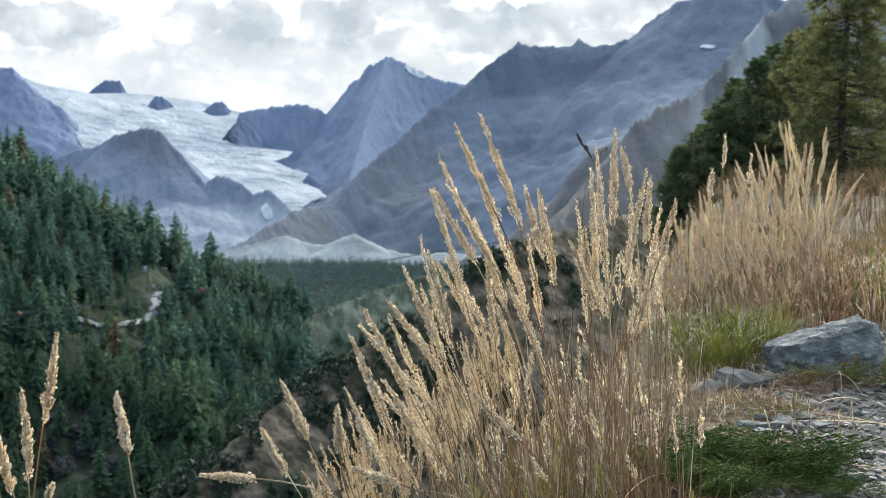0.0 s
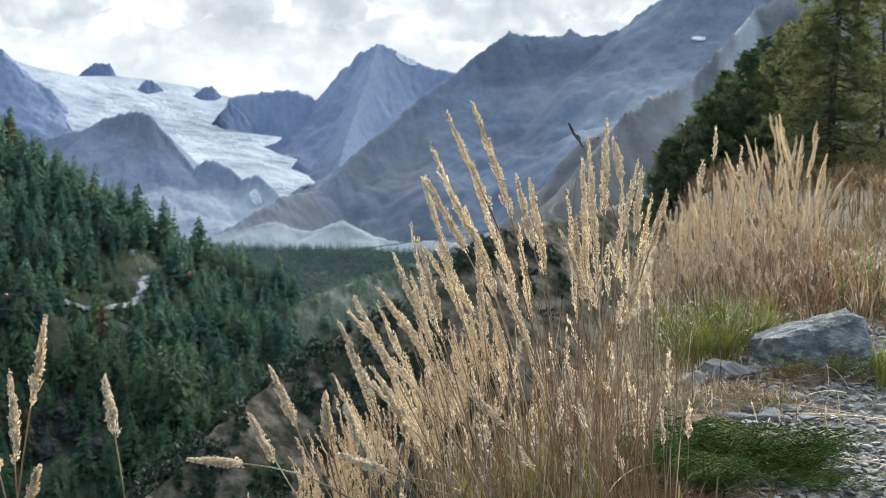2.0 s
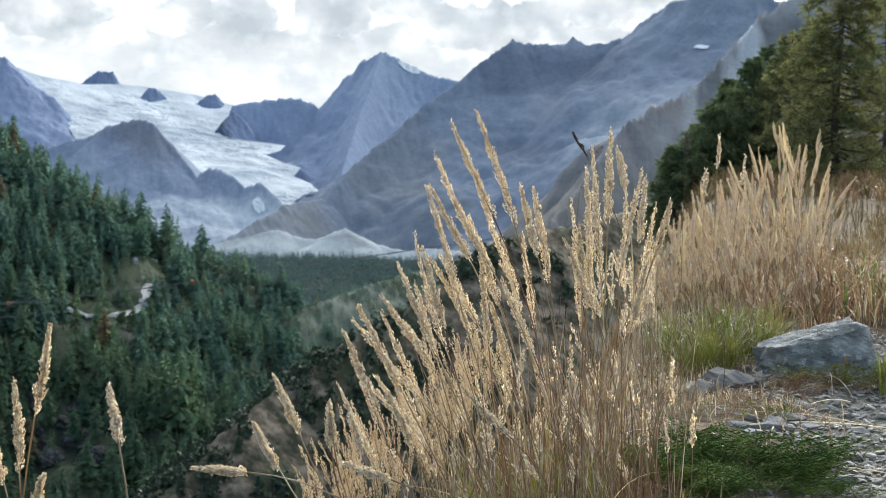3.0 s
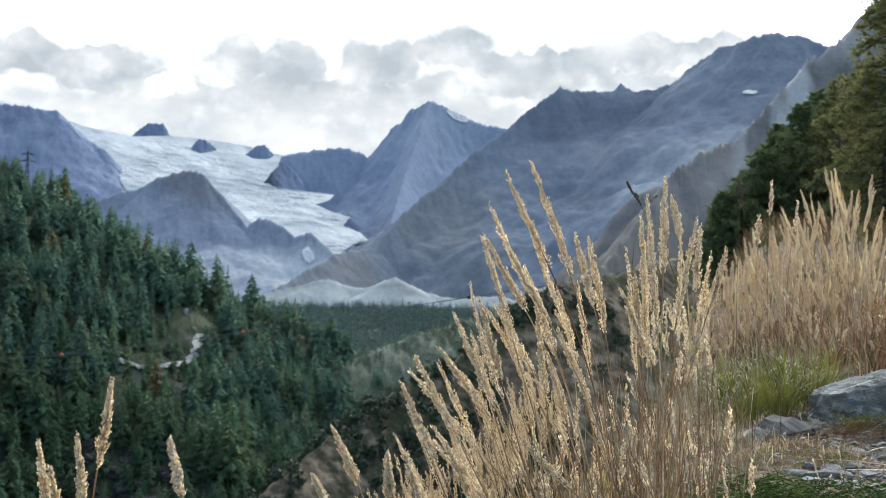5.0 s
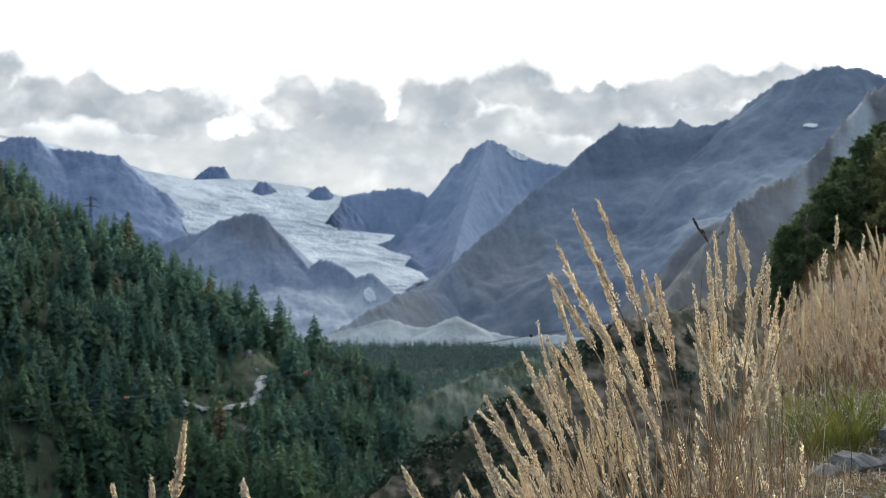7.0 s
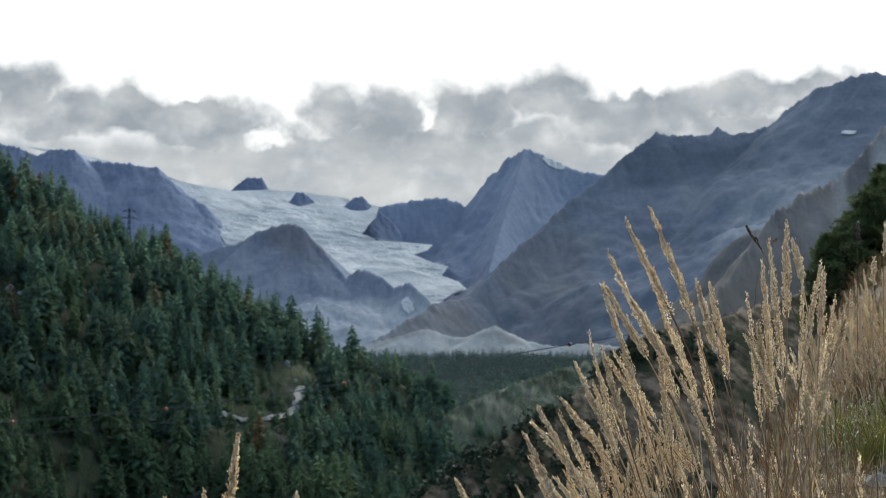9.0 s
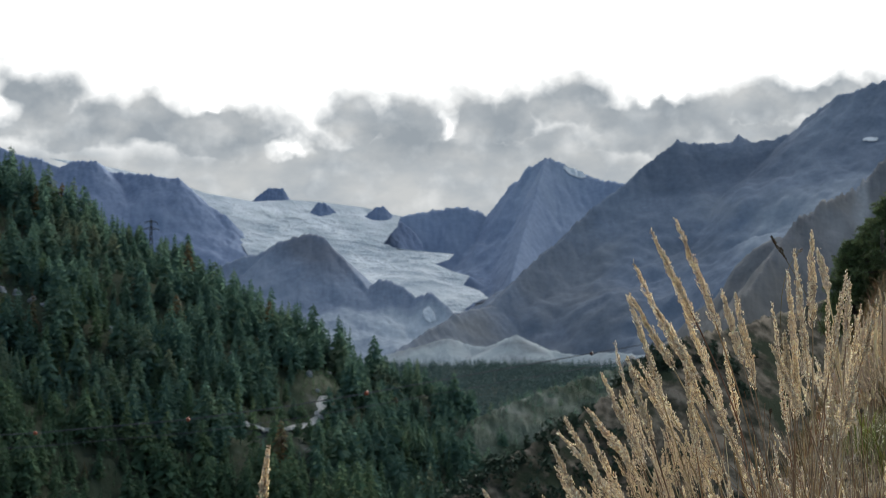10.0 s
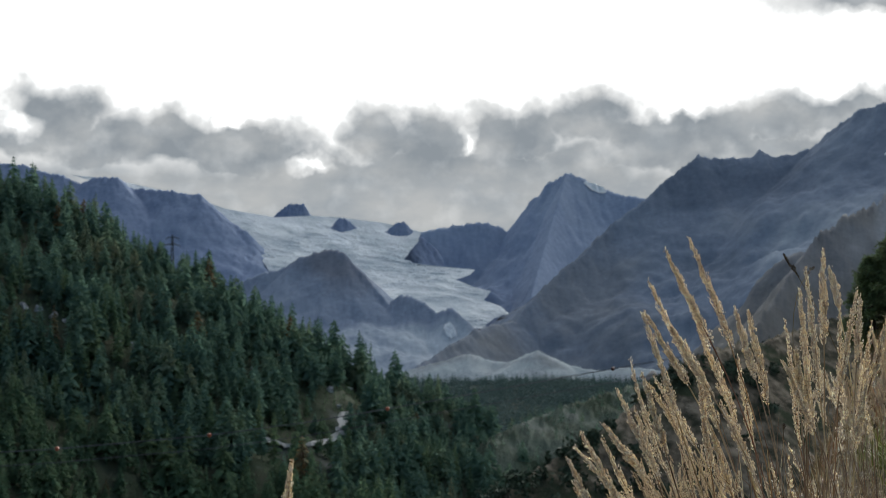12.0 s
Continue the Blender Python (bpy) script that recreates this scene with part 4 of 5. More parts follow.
sparse = [(mesh_of("crown", k[0], k[1], M_CONIFER), mesh_of("trunk", k[2], k[3], M_BARK)) for k in sparse]
SKYLINE += [(6.5 + 0.55 * k + 0.3 * rng.random(), 6.5 + 5.0 * rng.random()) for k in range(24)]
for n, (b, h) in enumerate(SKYLINE):
    x, y, z = hill_point(b, 1003, -0.5)
    tree = tagged(new("conifer"), "tall dark conifer with sparse crown on the hill crest", "tree", "conifers on the crest")
    tree.matrix_basis = pose(x, y, z, 0, 0, 51 * n) @ Matrix.Diagonal((1.5 * h, 1.5 * h, 1.5 * h, 1))
    part("crown", sparse[n % 4][0], tree)
    part("trunk", sparse[n % 4][1], tree)


# ---- near ground ----
GY = [-6, -1.5, 0, 1.5, 2.4, 3.0, 3.4, 4.3, 5.0, 7.5, 12, 20, 45]
GZ = [-1.3, -1.1, -0.95, -0.75, -0.56, -0.455, -0.415, -0.35, -0.26, 0.0, 0.40, 1.05, 3.2]


def bank_height(x, y):
    x, y = np.asarray(x, float), np.asarray(y, float)
    z = (np.interp(y - 0.25, GY, GZ) + np.interp(y + 0.25, GY, GZ) + np.interp(y, GY, GZ)) / 3
    edge = np.interp(y, [1.5, 5, 7.5, 12, 20, 45], [-0.13, 0.30, 0.84, 1.5, 2.9, 6.5])
    q = (edge - x) / 0.12
    drop = 0.12 * np.log1p(np.exp(np.clip(q, -30, 30)))
    drop = np.where(q > 30, edge - x, drop)
    up = 0.10 * np.clip(x - 0.9 - 0.15 * y, 0, 50)
    bumps = (fbm(x * 3 + 9, y * 3 + 4, 4) - 0.5) * 0.05 + (fbm(x * 14 + 2, y * 14, 3) - 0.5) * 0.012
    return EZ + z - np.interp(y, [3, 4.5, 7], [0.85, 1.1, 2.6]) * drop + up + bumps


def bank(x, y):
    return float(bank_height(np.array([x]), np.array([y]))[0])


def near_ground():
    xs = np.concatenate([np.linspace(-14, -1.2, 40), np.linspace(-1.15, 2.6, 120), np.linspace(2.7, 22, 50)])
    ys = np.concatenate([np.linspace(-6, 2, 30), np.linspace(2.05, 9, 170), np.linspace(9.15, 45, 80)])
    X, Y = np.meshgrid(xs, ys, indexing="ij")
    V = np.stack([X, Y, bank_height(X, Y)], -1).reshape(-1, 3)
    n = len(ys)
    i = (np.arange(len(xs) - 1)[:, None] * n + np.arange(n - 1)[None, :]).ravel()
    F = np.stack([i, i + n, i + n + 1, i + 1], 1)
    tagged(new("bank", mesh_of("bank", V, F, M_DIRT, True)), "grey-brown earth bank with a stony footpath", "ground", kind="structure")


near_ground()


# ---- dry grass ----
def spikelets(P, D, L, W, g):
    """Small seed husks: three-sided spindles at P along D."""
    n = len(P)
    D = D / np.linalg.norm(D, axis=1)[:, None]
    u = np.cross(D, g.normal(size=(n, 3)))
    u /= np.linalg.norm(u, axis=1)[:, None]
    w = np.cross(D, u)
    L, W = np.broadcast_to(L, n)[:, None], np.broadcast_to(W, n)[:, None]
    V = np.stack([P - D * L * 0.4, P + u * W, P + (-0.5 * u + 0.87 * w) * W, P + (-0.5 * u - 0.87 * w) * W, P + D * L * 0.6], 1).reshape(-1, 3)
    k = np.arange(n)[:, None, None] * 5
    F = (k + np.array([(0, 2, 1), (0, 3, 2), (0, 1, 3), (4, 1, 2), (4, 2, 3), (4, 3, 1)])[None]).reshape(-1, 3)
    return V, F


def kites(P, D, L, W, g):
    """Flat four-cornered needles or leaves at P along D."""
    n = len(P)
    D = D / np.linalg.norm(D, axis=1)[:, None]
    u = np.cross(D, g.normal(size=(n, 3)))
    u /= np.linalg.norm(u, axis=1)[:, None]
    L, W = np.broadcast_to(L, n)[:, None], np.broadcast_to(W, n)[:, None]
    V = np.stack([P - D * L * 0.5, P + u * W, P + D * L * 0.5, P - u * W], 1).reshape(-1, 3)
    k = np.arange(n)[:, None, None] * 4
    return V, (k + np.array([(0, 1, 2), (0, 2, 3)])[None]).reshape(-1, 3)


def spike(end, tip, rad, g):
    """A dense plume seen from afar: a bristly spindle."""
    axis = bezier(end, (end + tip) / 2 + g.normal(size=3) * 0.05 * np.linalg.norm(tip - end), tip, 13)
    t = np.linspace(0, 1, 13)
    prof = rad * np.clip(np.sin(np.pi * np.clip(0.10 + 0.88 * t, 0, 1)), 0.03, 1) ** 0.7 * g.uniform(0.75, 1.25, 13)
    V, F = tube_along(axis, prof, 7)
    return V + g.normal(size=V.shape) * rad * 0.16, F


def bezier(p0, p1, p2, n):
    t = np.linspace(0, 1, n)[:, None]
    return (1 - t) ** 2 * p0 + 2 * t * (1 - t) * p1 + t * t * p2


def panicle(end, tip, spread, branches, per, g, husk=0.0062, sway=0.02):
    """A plume between end and tip: branchlets that hug the stalk, each set with husks. Returns husk mesh and axis points."""
    L = np.linalg.norm(tip - end)
    bend = g.normal(size=3) * L * sway
    axis = bezier(end, (end + tip) / 2 + bend, tip, 24)
    Ps, Ds = [], []
    for k in range(branches):
        f = (k + g.random()) / branches
        i = f * 22
        a, b = axis[int(i)], axis[int(i) + 1]
        o = a + (b - a) * (i % 1)
        d = (b - a) / np.linalg.norm(b - a)
        side = np.cross(d, g.normal(size=3))
        side /= np.linalg.norm(side)
        env = (0.45 + 0.55 * math.sin(math.pi * min(1, 0.25 + f * 0.7))) * (1 - 0.55 * f)
        bl = L * 0.30 * env * g.uniform(0.5, 1.15)
        out = spread * env * g.uniform(0.3, 1.25)
        m = max(3, int(per * env * 1.2))
        t = np.sqrt(np.linspace(0.1, 1, m))[:, None]
        P = o + d * bl * t + side * out * np.sin(t * 1.4) + g.normal(size=(m, 3)) * spread * 0.13
        Ps.append(P)
        Ds.append(d + side * 0.25 + g.normal(size=(m, 3)) * 0.22)
    P, D = np.concatenate(Ps), np.concatenate(Ds)
    return spikelets(P, D, husk * g.uniform(0.75, 1.25, len(P)), husk * 0.27, g), axis


def stalk_path(root, end, tip, n=14):
    d = (end - tip) / np.linalg.norm(end - tip)
    run = np.linalg.norm(end - root)
    return bezier(root, end + d * run * 0.55, end, n)


# tip x, tip z, foot of the plume x, z, and distance y
STALKS = [(0.059, 1.173, 0.132, 0.974, 3.0), (0.017, 1.147, 0.097, 0.986, 2.95), (-0.021, 1.053, 0.045, 0.842, 3.0), (-0.015, 1.052, 0.064, 0.917, 3.1), (0.021, 1.029, 0.099, 0.899, 2.95),
          (0.138, 1.061, 0.173, 0.928, 3.05), (0.162, 1.059, 0.196, 0.881, 3.1), (-0.024, 0.947, 0.017, 0.807, 2.9), (-0.064, 0.919, 0.008, 0.768, 2.95), (-0.09, 0.863, -0.005, 0.757, 3.0),
          (-0.124, 0.852, -0.04, 0.697, 2.9), (-0.14, 0.825, -0.014, 0.691, 3.0), (-0.143, 0.809, -0.079, 0.674, 2.85), (-0.138, 0.699, -0.105, 0.611, 2.85), (-0.164, 0.694, -0.155, 0.623, 2.9),
          (0.252, 1.124, 0.274, 0.892, 3.0), (0.294, 1.165, 0.291, 0.989, 3.1), (0.318, 1.142, 0.33, 1.057, 3.2), (0.335, 1.085, 0.302, 0.902, 3.0)]
STALKS_MORE = [(0.358, 1.082, 0.345, 0.961, 3.1), (0.394, 1.044, 0.365, 0.922, 3.1), (0.206, 0.965, 0.261, 0.846, 2.95), (0.234, 0.991, 0.245, 0.882, 3.05), (0.332, 0.93, 0.311, 0.812, 2.9),
               (0.054, 1.006, 0.116, 0.84, 3.15), (0.071, 0.954, 0.093, 0.767, 3.0), (0.111, 0.899, 0.171, 0.766, 3.05), (0.045, 0.726, 0.137, 0.637, 2.9), (0.26, 1.098, 0.272, 0.921, 3.15),
               (0.255, 0.988, 0.259, 0.843, 3.1), (0.097, 0.858, 0.14, 0.719, 3.2), (-0.072, 0.715, -0.026, 0.616, 2.9), (-0.245, 0.74, -0.2, 0.641, 2.8), (-0.274, 0.67, -0.225, 0.594, 2.75),
               (-0.356, 0.604, -0.267, 0.6, 2.7), (-0.135, 0.612, -0.054, 0.588, 2.75), (-0.167, 0.694, -0.159, 0.617, 2.9)]
STALKS_SIDE = [(-0.502, 0.822, -0.527, 0.695, 2.4), (-0.548, 0.747, -0.544, 0.62, 2.4), (-0.592, 0.701, -0.574, 0.598, 2.45), (-0.438, 0.741, -0.413, 0.661, 2.4), (-0.503, 0.628, -0.528, 0.56, 2.4), (-0.624, 0.732, -0.61, 0.615, 2.5)]
SINGLE = [(0.933, 1.401, 0.927, 1.284, 6.0), (1.075, 1.36, 1.053, 1.226, 6.3), (0.815, 1.252, 0.813, 1.165, 5.5)]


def dry_leaf(path, f, g):
    """A narrow dead leaf that leaves the stem at f of its length and bends over."""
    i = int(f * (len(path) - 2))
    up = path[i + 1] - path[i]
    up /= np.linalg.norm(up)
    a, L = g.uniform(0, 6.28), g.uniform(0.07, 0.16)
    out = np.array([math.cos(a), 0.5 * math.sin(a), 0])
    pts = bezier(path[i], path[i] + up * L * 0.6 + out * L * 0.2, path[i] + up * L * g.uniform(0.1, 0.7) + out * L * 0.75, 7)
    w = np.array([0.7, 1, 1, 0.85, 0.65, 0.4, 0.05])[:, None] * np.cross(out, up)[None] * 0.0019
    F = [(k, k + 1, k + 8, k + 7) for k in range(6)]
    return mesh_of("leaf", np.concatenate([pts + w, pts - w]), F, M_STRAW)


def hero(row, root_x, label, group, spread=0.0084, branches=94, per=16, husk=0.0042, seed_mat=None):
    tx, tz, ex, ez, y = row
    g = np.random.default_rng(int(abs(tx * 1000) + tz * 7000))
    ry = y + g.uniform(-0.12, 0.12)
    root = np.array([root_x, ry, bank(root_x, ry) - 0.01])
    end, tip = np.array([ex, y, ez]), np.array([tx, y + g.uniform(-0.05, 0.05), tz])
    thing = tagged(new("grass_stalk"), label, "grass", group)
    (V, F), axis = panicle(end, tip, spread, branches, per, g, husk)
    path = np.concatenate([stalk_path(root, end, tip), axis[1:]])
    rad = np.linspace(0.0015, 0.0006, len(path)) * (0.5 if seed_mat else 1.0)
    part("stem", mesh_of("stem", *tube_along(path, rad, 5), M_DEAD if seed_mat else M_STRAW if g.random() < 0.7 else M_RUST), thing)
    if branches > 50:
        for f in g.uniform(0.25, 0.62, g.integers(1, 3)):
            part("leaf", dry_leaf(path[:14], f, g), thing, "narrow dry leaf bent over")
    part("panicle", mesh_of("panicle", V, F, seed_mat or M_PANICLE), thing, "dark brown seed head" if seed_mat else "pale straw seed plume")


for row in STALKS + STALKS_MORE:
    hero(row, 0.20 + (row[2] - 0.11) * 0.42 + 0.02 * rng.normal(), "tall straw-coloured grass stalk with a feathery plume in a leaning clump", "stalks of the grass clump")
for k, (tx, tz, ex, ez, y) in enumerate(STALKS):
    if k % 19 in (13, 14, 17):
        continue
    jx, jz, jy = rng.uniform(-0.035, 0.035), rng.uniform(0.03, 0.13), rng.uniform(0.05, 0.35)
    f = (y + jy) / y
    row = (round(float(tx + jx) * f, 3), round(0.9 + float(tz - jz - 0.9) * f, 3), round(float(ex + jx) * f, 3), round(0.9 + float(ez - jz - 0.9) * f, 3), y + jy)
    hero(row, 0.20 + (row[2] - 0.11) * 0.42 + 0.02 * rng.normal(), "straw-coloured grass stalk with a feathery plume inside the clump", "stalks of the grass clump", 0.0078, 70, 12, 0.0045)
for row in STALKS_SIDE:
    hero(row, row[2] + 0.10 * (row[2] - row[0]) + 0.02, "pale grass stalk with a seed plume on the falling bank", "stalks on the bank edge", 0.0085, 95, 17, 0.0040)
for row in SINGLE:
    hero(row, row[2], "single straw grass stalk above the dry meadow", "single stalks", 0.011, 26, 9, 0.009)


hero((0.24, 1.169, 0.27, 1.125, 3.3), 0.36, "thin grass stalk with a dark brown seed head", "dark seed heads", 0.004, 12, 3, 0.008, M_DARKSEED)
hero((0.30, 1.150, 0.285, 1.135, 3.3), 0.37, "thin grass stalk with a dark brown seed head", "dark seed heads", 0.004, 8, 3, 0.008, M_DARKSEED)
hero((0.579, 1.253, 0.574, 1.200, 4.2), 0.57, "thin grass stalk with a dark brown seed head", "dark seed heads", 0.005, 24, 4, 0.009, M_DARKSEED)


# dried brown flower heads on thin stems: x, z, y
for x, z, y in [(0.248, 0.852, 3.44), (0.324, 0.865, 3.58), (0.604, 0.814, 4.25), (0.72, 0.789, 4.54), (0.166, 0.8, 3.29), (0.489, 0.844, 3.97), (0.384, 0.796, 3.68)]:
    hero((x, z + 0.006, x + 0.001, z - 0.006, y), x + 0.02, "thin stalk with a dried dark brown flower head", "dried flower heads", 0.004, 9, 3, 0.0055, M_DARKSEED)


def grass_field(name, n, area, tall, lean, plume, mat_p, mat_s, label, spread=0.008, branches=14, per=5, husk=0.009, seed=1, rule=None, stem_r=0.0011, spike_r=0.0, apart=False):
    """Many dry stalks over an area: plumes in one object, stems in another."""
    g = np.random.default_rng(seed)
    plumes, stems, singles = Bag(), Bag(), []
    x0, x1, y0, y1 = area
    made = 0
    while made < n:
        x, y = g.uniform(x0, x1), g.uniform(y0, y1)
        h = g.uniform(*tall)
        if rule is not None:
            k = rule(x, y)
            if k <= 0 or g.random() > min(1, k * 4):
                made += 0.05
                continue
            h *= k
        made += 1
        root = np.array([x, y, bank(x, y) - 0.01])
        dx = lean + g.normal() * (0.19 if apart else 0.13)
        dy = g.normal() * 0.12
        tip = root + np.array([dx, dy, 1.0]) / math.sqrt(1 + dx * dx + dy * dy) * h
        if plume > 0:
            pl = plume * g.uniform(0.7, 1.2) * min(1, h / 0.45)
            end = tip - np.array([dx * 1.5, dy, 1.0]) / math.sqrt(1 + 2 * dx * dx + dy * dy) * pl
            if spike_r:
                plumes.add(*spike(end, tip, spike_r * g.uniform(0.7, 1.2), g))
                axis = np.linspace(end, tip, 13)
            (V, F), loose = panicle(end, tip, spread, branches, per, g, husk)
            plumes.add(V, F)
            axis = axis if spike_r else loose
            path = np.concatenate([stalk_path(root, end, tip, 6), axis[6::6]])
        else:
            mid = root * 0.5 + tip * 0.5 + np.array([-dx * 0.25 * h, 0, 0.03 * h])
            path = bezier(root, mid, tip, 6)
        tube = tube_along(path, np.linspace(stem_r, stem_r * 0.4, len(path)), 3)
        singles.append(tube)
        stems.add(*tube)
    if apart:
        clump = tagged(new(name), label, "grass")
        base = np.array([(x0 + x1) / 2, (y0 + y1) / 2, bank((x0 + x1) / 2, (y0 + y1) / 2)])
        clump.matrix_basis = pose(*base)
        for V, F in singles:
            part("stem", mesh_of("stem", np.asarray(V) - base, F, mat_s), clump)
        return
    tagged(new(name + "_stems", stems.mesh("stems", mat_s)), label + ", stems", "grass", kind="stuff")
    if plume > 0:
        tagged(new(name + "_plumes", plumes.mesh("plumes", mat_p)), label + ", seed plumes", "grass", kind="stuff")


# the clump: bare stems, then shorter plumes behind and to the sides
grass_field("straw_grass_clump", 130, (0.04, 0.40, 2.75, 3.45), (0.20, 0.44), -0.10, 0, None, M_STRAW, "dense straw grass stems of the clump", seed=3, stem_r=0.0013, apart=True)
grass_field("rust_grass_clump", 95, (0.10, 0.38, 2.75, 3.3), (0.24, 0.46), -0.14, 0, None, M_RUST, "rust-brown grass stems of the clump", seed=4, stem_r=0.0011, apart=True)
grass_field("clump_low", 60, (0.0, 0.42, 2.9, 3.7), (0.18, 0.36), -0.12, 0.13, M_PANICLE, M_STRAW, "shorter straw grass with plumes round the clump", 0.007, 22, 6, 0.006, 5)
grass_field("edge_grass", 230, (-0.50, 0.20, 3.5, 4.8), (0.22, 0.42), -0.10, 0.15, M_SPIKE, M_STRAW, "straw grass with plumes on the falling edge of the bank", 0.008, 26, 6, 0.0056, 6, None, 0.0011)


def bunch(x, y):
    s = x / y * 7.5
    return float(np.interp(s, [0.80, 0.88, 1.0, 1.2, 1.42, 1.54, 1.60, 1.64], [0.0, 0.48, 0.58, 0.70, 0.92, 1.10, 0.72, 0.0]))


grass_field("meadow_bunch", 235, (0.60, 2.0, 6.2, 8.8), (0.28, 0.68), -0.04, 0.17, M_SPIKE, M_STRAW, "dense bunch of tall straw grass on the slope", 0.0090, 30, 6, 0.0078, 8, bunch, 0.0014, 0.0058)
grass_field("meadow_front", 130, (0.62, 1.55, 5.6, 6.9), (0.24, 0.46), -0.12, 0.11, M_SPIKE, M_STRAW, "shorter straw grass with plumes before the dense bunch", 0.0075, 24, 6, 0.006, 18, bunch, 0.0015, 0.0026)
grass_field("meadow_straw", 800, (0.85, 3.4, 6.0, 12.0), (0.05, 0.17), -0.04, 0, None, M_TURF, "short straw meadow grass on the slope", seed=10, stem_r=0.0020)
grass_field("far_meadow", 1500, (1.6, 8.0, 11.0, 30.0), (0.08, 0.22), 0.0, 0, None, M_TURF, "short dry meadow grass up the slope", seed=11, stem_r=0.0045)
grass_field("rear_clump", 26, (0.42, 0.62, 4.3, 5.4), (0.22, 0.42), -0.06, 0.14, M_PANICLE, M_STRAW, "straw grass with plumes behind the clump", 0.009, 18, 6, 0.008, 12)


def blades(name, n, area, tall, width, mat, label, seed, arch=0.5, category="grass", tussocks=0):
    """Flat arching leaf blades, spread evenly or gathered into tussocks."""
    g = np.random.default_rng(seed)
    bag = Bag()
    mid, dev = np.array([(area[0] + area[1]) / 2, (area[2] + area[3]) / 2]), np.array([(area[1] - area[0]) / 4, (area[3] - area[2]) / 4])
    hubs = mid + g.normal(size=(max(1, tussocks), 2)) * dev
    for _ in range(n):
        if tussocks:
            hub = hubs[g.integers(tussocks)]
            x, y = hub + g.normal(size=2) * 0.035
            out = math.atan2(y - hub[1], x - hub[0]) + g.normal() * 0.7
        else:
            x, y = mid + g.normal(size=2) * dev
            out = g.uniform(0, 6.28)
        h = g.uniform(*tall)
        d = np.array([math.cos(out), math.sin(out), 0])
        s = np.array([-d[1], d[0], 0]) * width * g.uniform(0.6, 1.2)
        root = np.array([x, y, bank(x, y) - 0.005])
        lean = arch * g.uniform(0.2, 1.2)
        pts = bezier(root, root + np.array([0, 0, h * 0.8]) + d * h * 0.1, root + d * h * lean + np.array([0, 0, h * (1 - 0.35 * lean)]), 5)
        w = np.array([0.8, 1, 0.85, 0.5, 0.05])[:, None]
        V = np.concatenate([pts + s * w, pts - s * w])
        F = [(i, i + 1, i + 6) for i in range(4)] + [(i, i + 6, i + 5) for i in range(4)]
        bag.add(V, F)
    return tagged(new(name, bag.mesh(name, mat)), label, category, kind="stuff")


blades("meadow_rust", 1300, (0.75, 2.0, 5.9, 8.4), (0.08, 0.26), 0.0022, M_RUST, "rust-brown dead grass blades on the slope", 27, 0.9, "grass", 70)
blades("meadow_dark", 1100, (0.75, 2.0, 5.9, 8.2), (0.05, 0.20), 0.0024, M_DEAD, "dark brown dead grass low on the slope", 37, 0.9, "grass", 60)
blades("meadow_pale", 1100, (0.8, 2.1, 5.9, 8.0), (0.08, 0.24), 0.0016, M_STRAW, "pale dry grass blades on the slope", 38, 1.1, "grass", 60)
blades("green_tuft", 620, (0.72, 1.02, 5.1, 5.7), (0.08, 0.24), 0.0020, M_GREEN, "yellow-green grass tuft beside the boulder", 21, 1.3, "grass", 9)
blades("green_tuft_small", 90, (1.17, 1.25, 4.7, 4.9), (0.06, 0.15), 0.002, M_GREEN, "green grass tuft at the boulder's foot", 22)
blades("clump_green", 110, (0.05, 0.36, 2.8, 3.5), (0.10, 0.26), 0.0022, M_GREEN, "green blades low in the grass clump", 23)
blades("dark_herbs", 500, (1.35, 2.4, 6.2, 8.0), (0.06, 0.18), 0.006, M_HERB, "dark green herbs in the dry meadow", 24, 0.8, "herb")
blades("clump_litter", 1300, (-0.20, 0.48, 2.6, 4.0), (0.05, 0.16), 0.0013, M_DEAD, "dead straw litter under the grass clump", 26, 1.0)
blades("slope_turf", 4200, (0.7, 4.6, 6.4, 14.0), (0.05, 0.15), 0.0035, M_TURF, "short golden turf on the slope", 28, 1.1, "grass", 330)
blades("upper_turf", 5200, (2.2, 9.8, 11.0, 33.0), (0.10, 0.28), 0.008, M_TURF, "golden-brown turf high on the slope", 39, 1.1, "grass", 420)
blades("upper_rust", 2200, (2.2, 9.8, 11.0, 30.0), (0.10, 0.26), 0.008, M_RUST, "rust-brown tussocks high on the slope", 40, 1.1, "grass", 200)
blades("edge_turf", 900, (0.36, 0.84, 4.0, 6.4), (0.02, 0.07), 0.0016, M_STRAW, "short dry grass between the clump and the stones", 29, 1.0)
blades("low_straw", 700, (0.45, 1.0, 4.1, 5.2), (0.02, 0.06), 0.0012, M_STRAW, "short dead grass beside the path", 25, 0.9, "grass", 40)


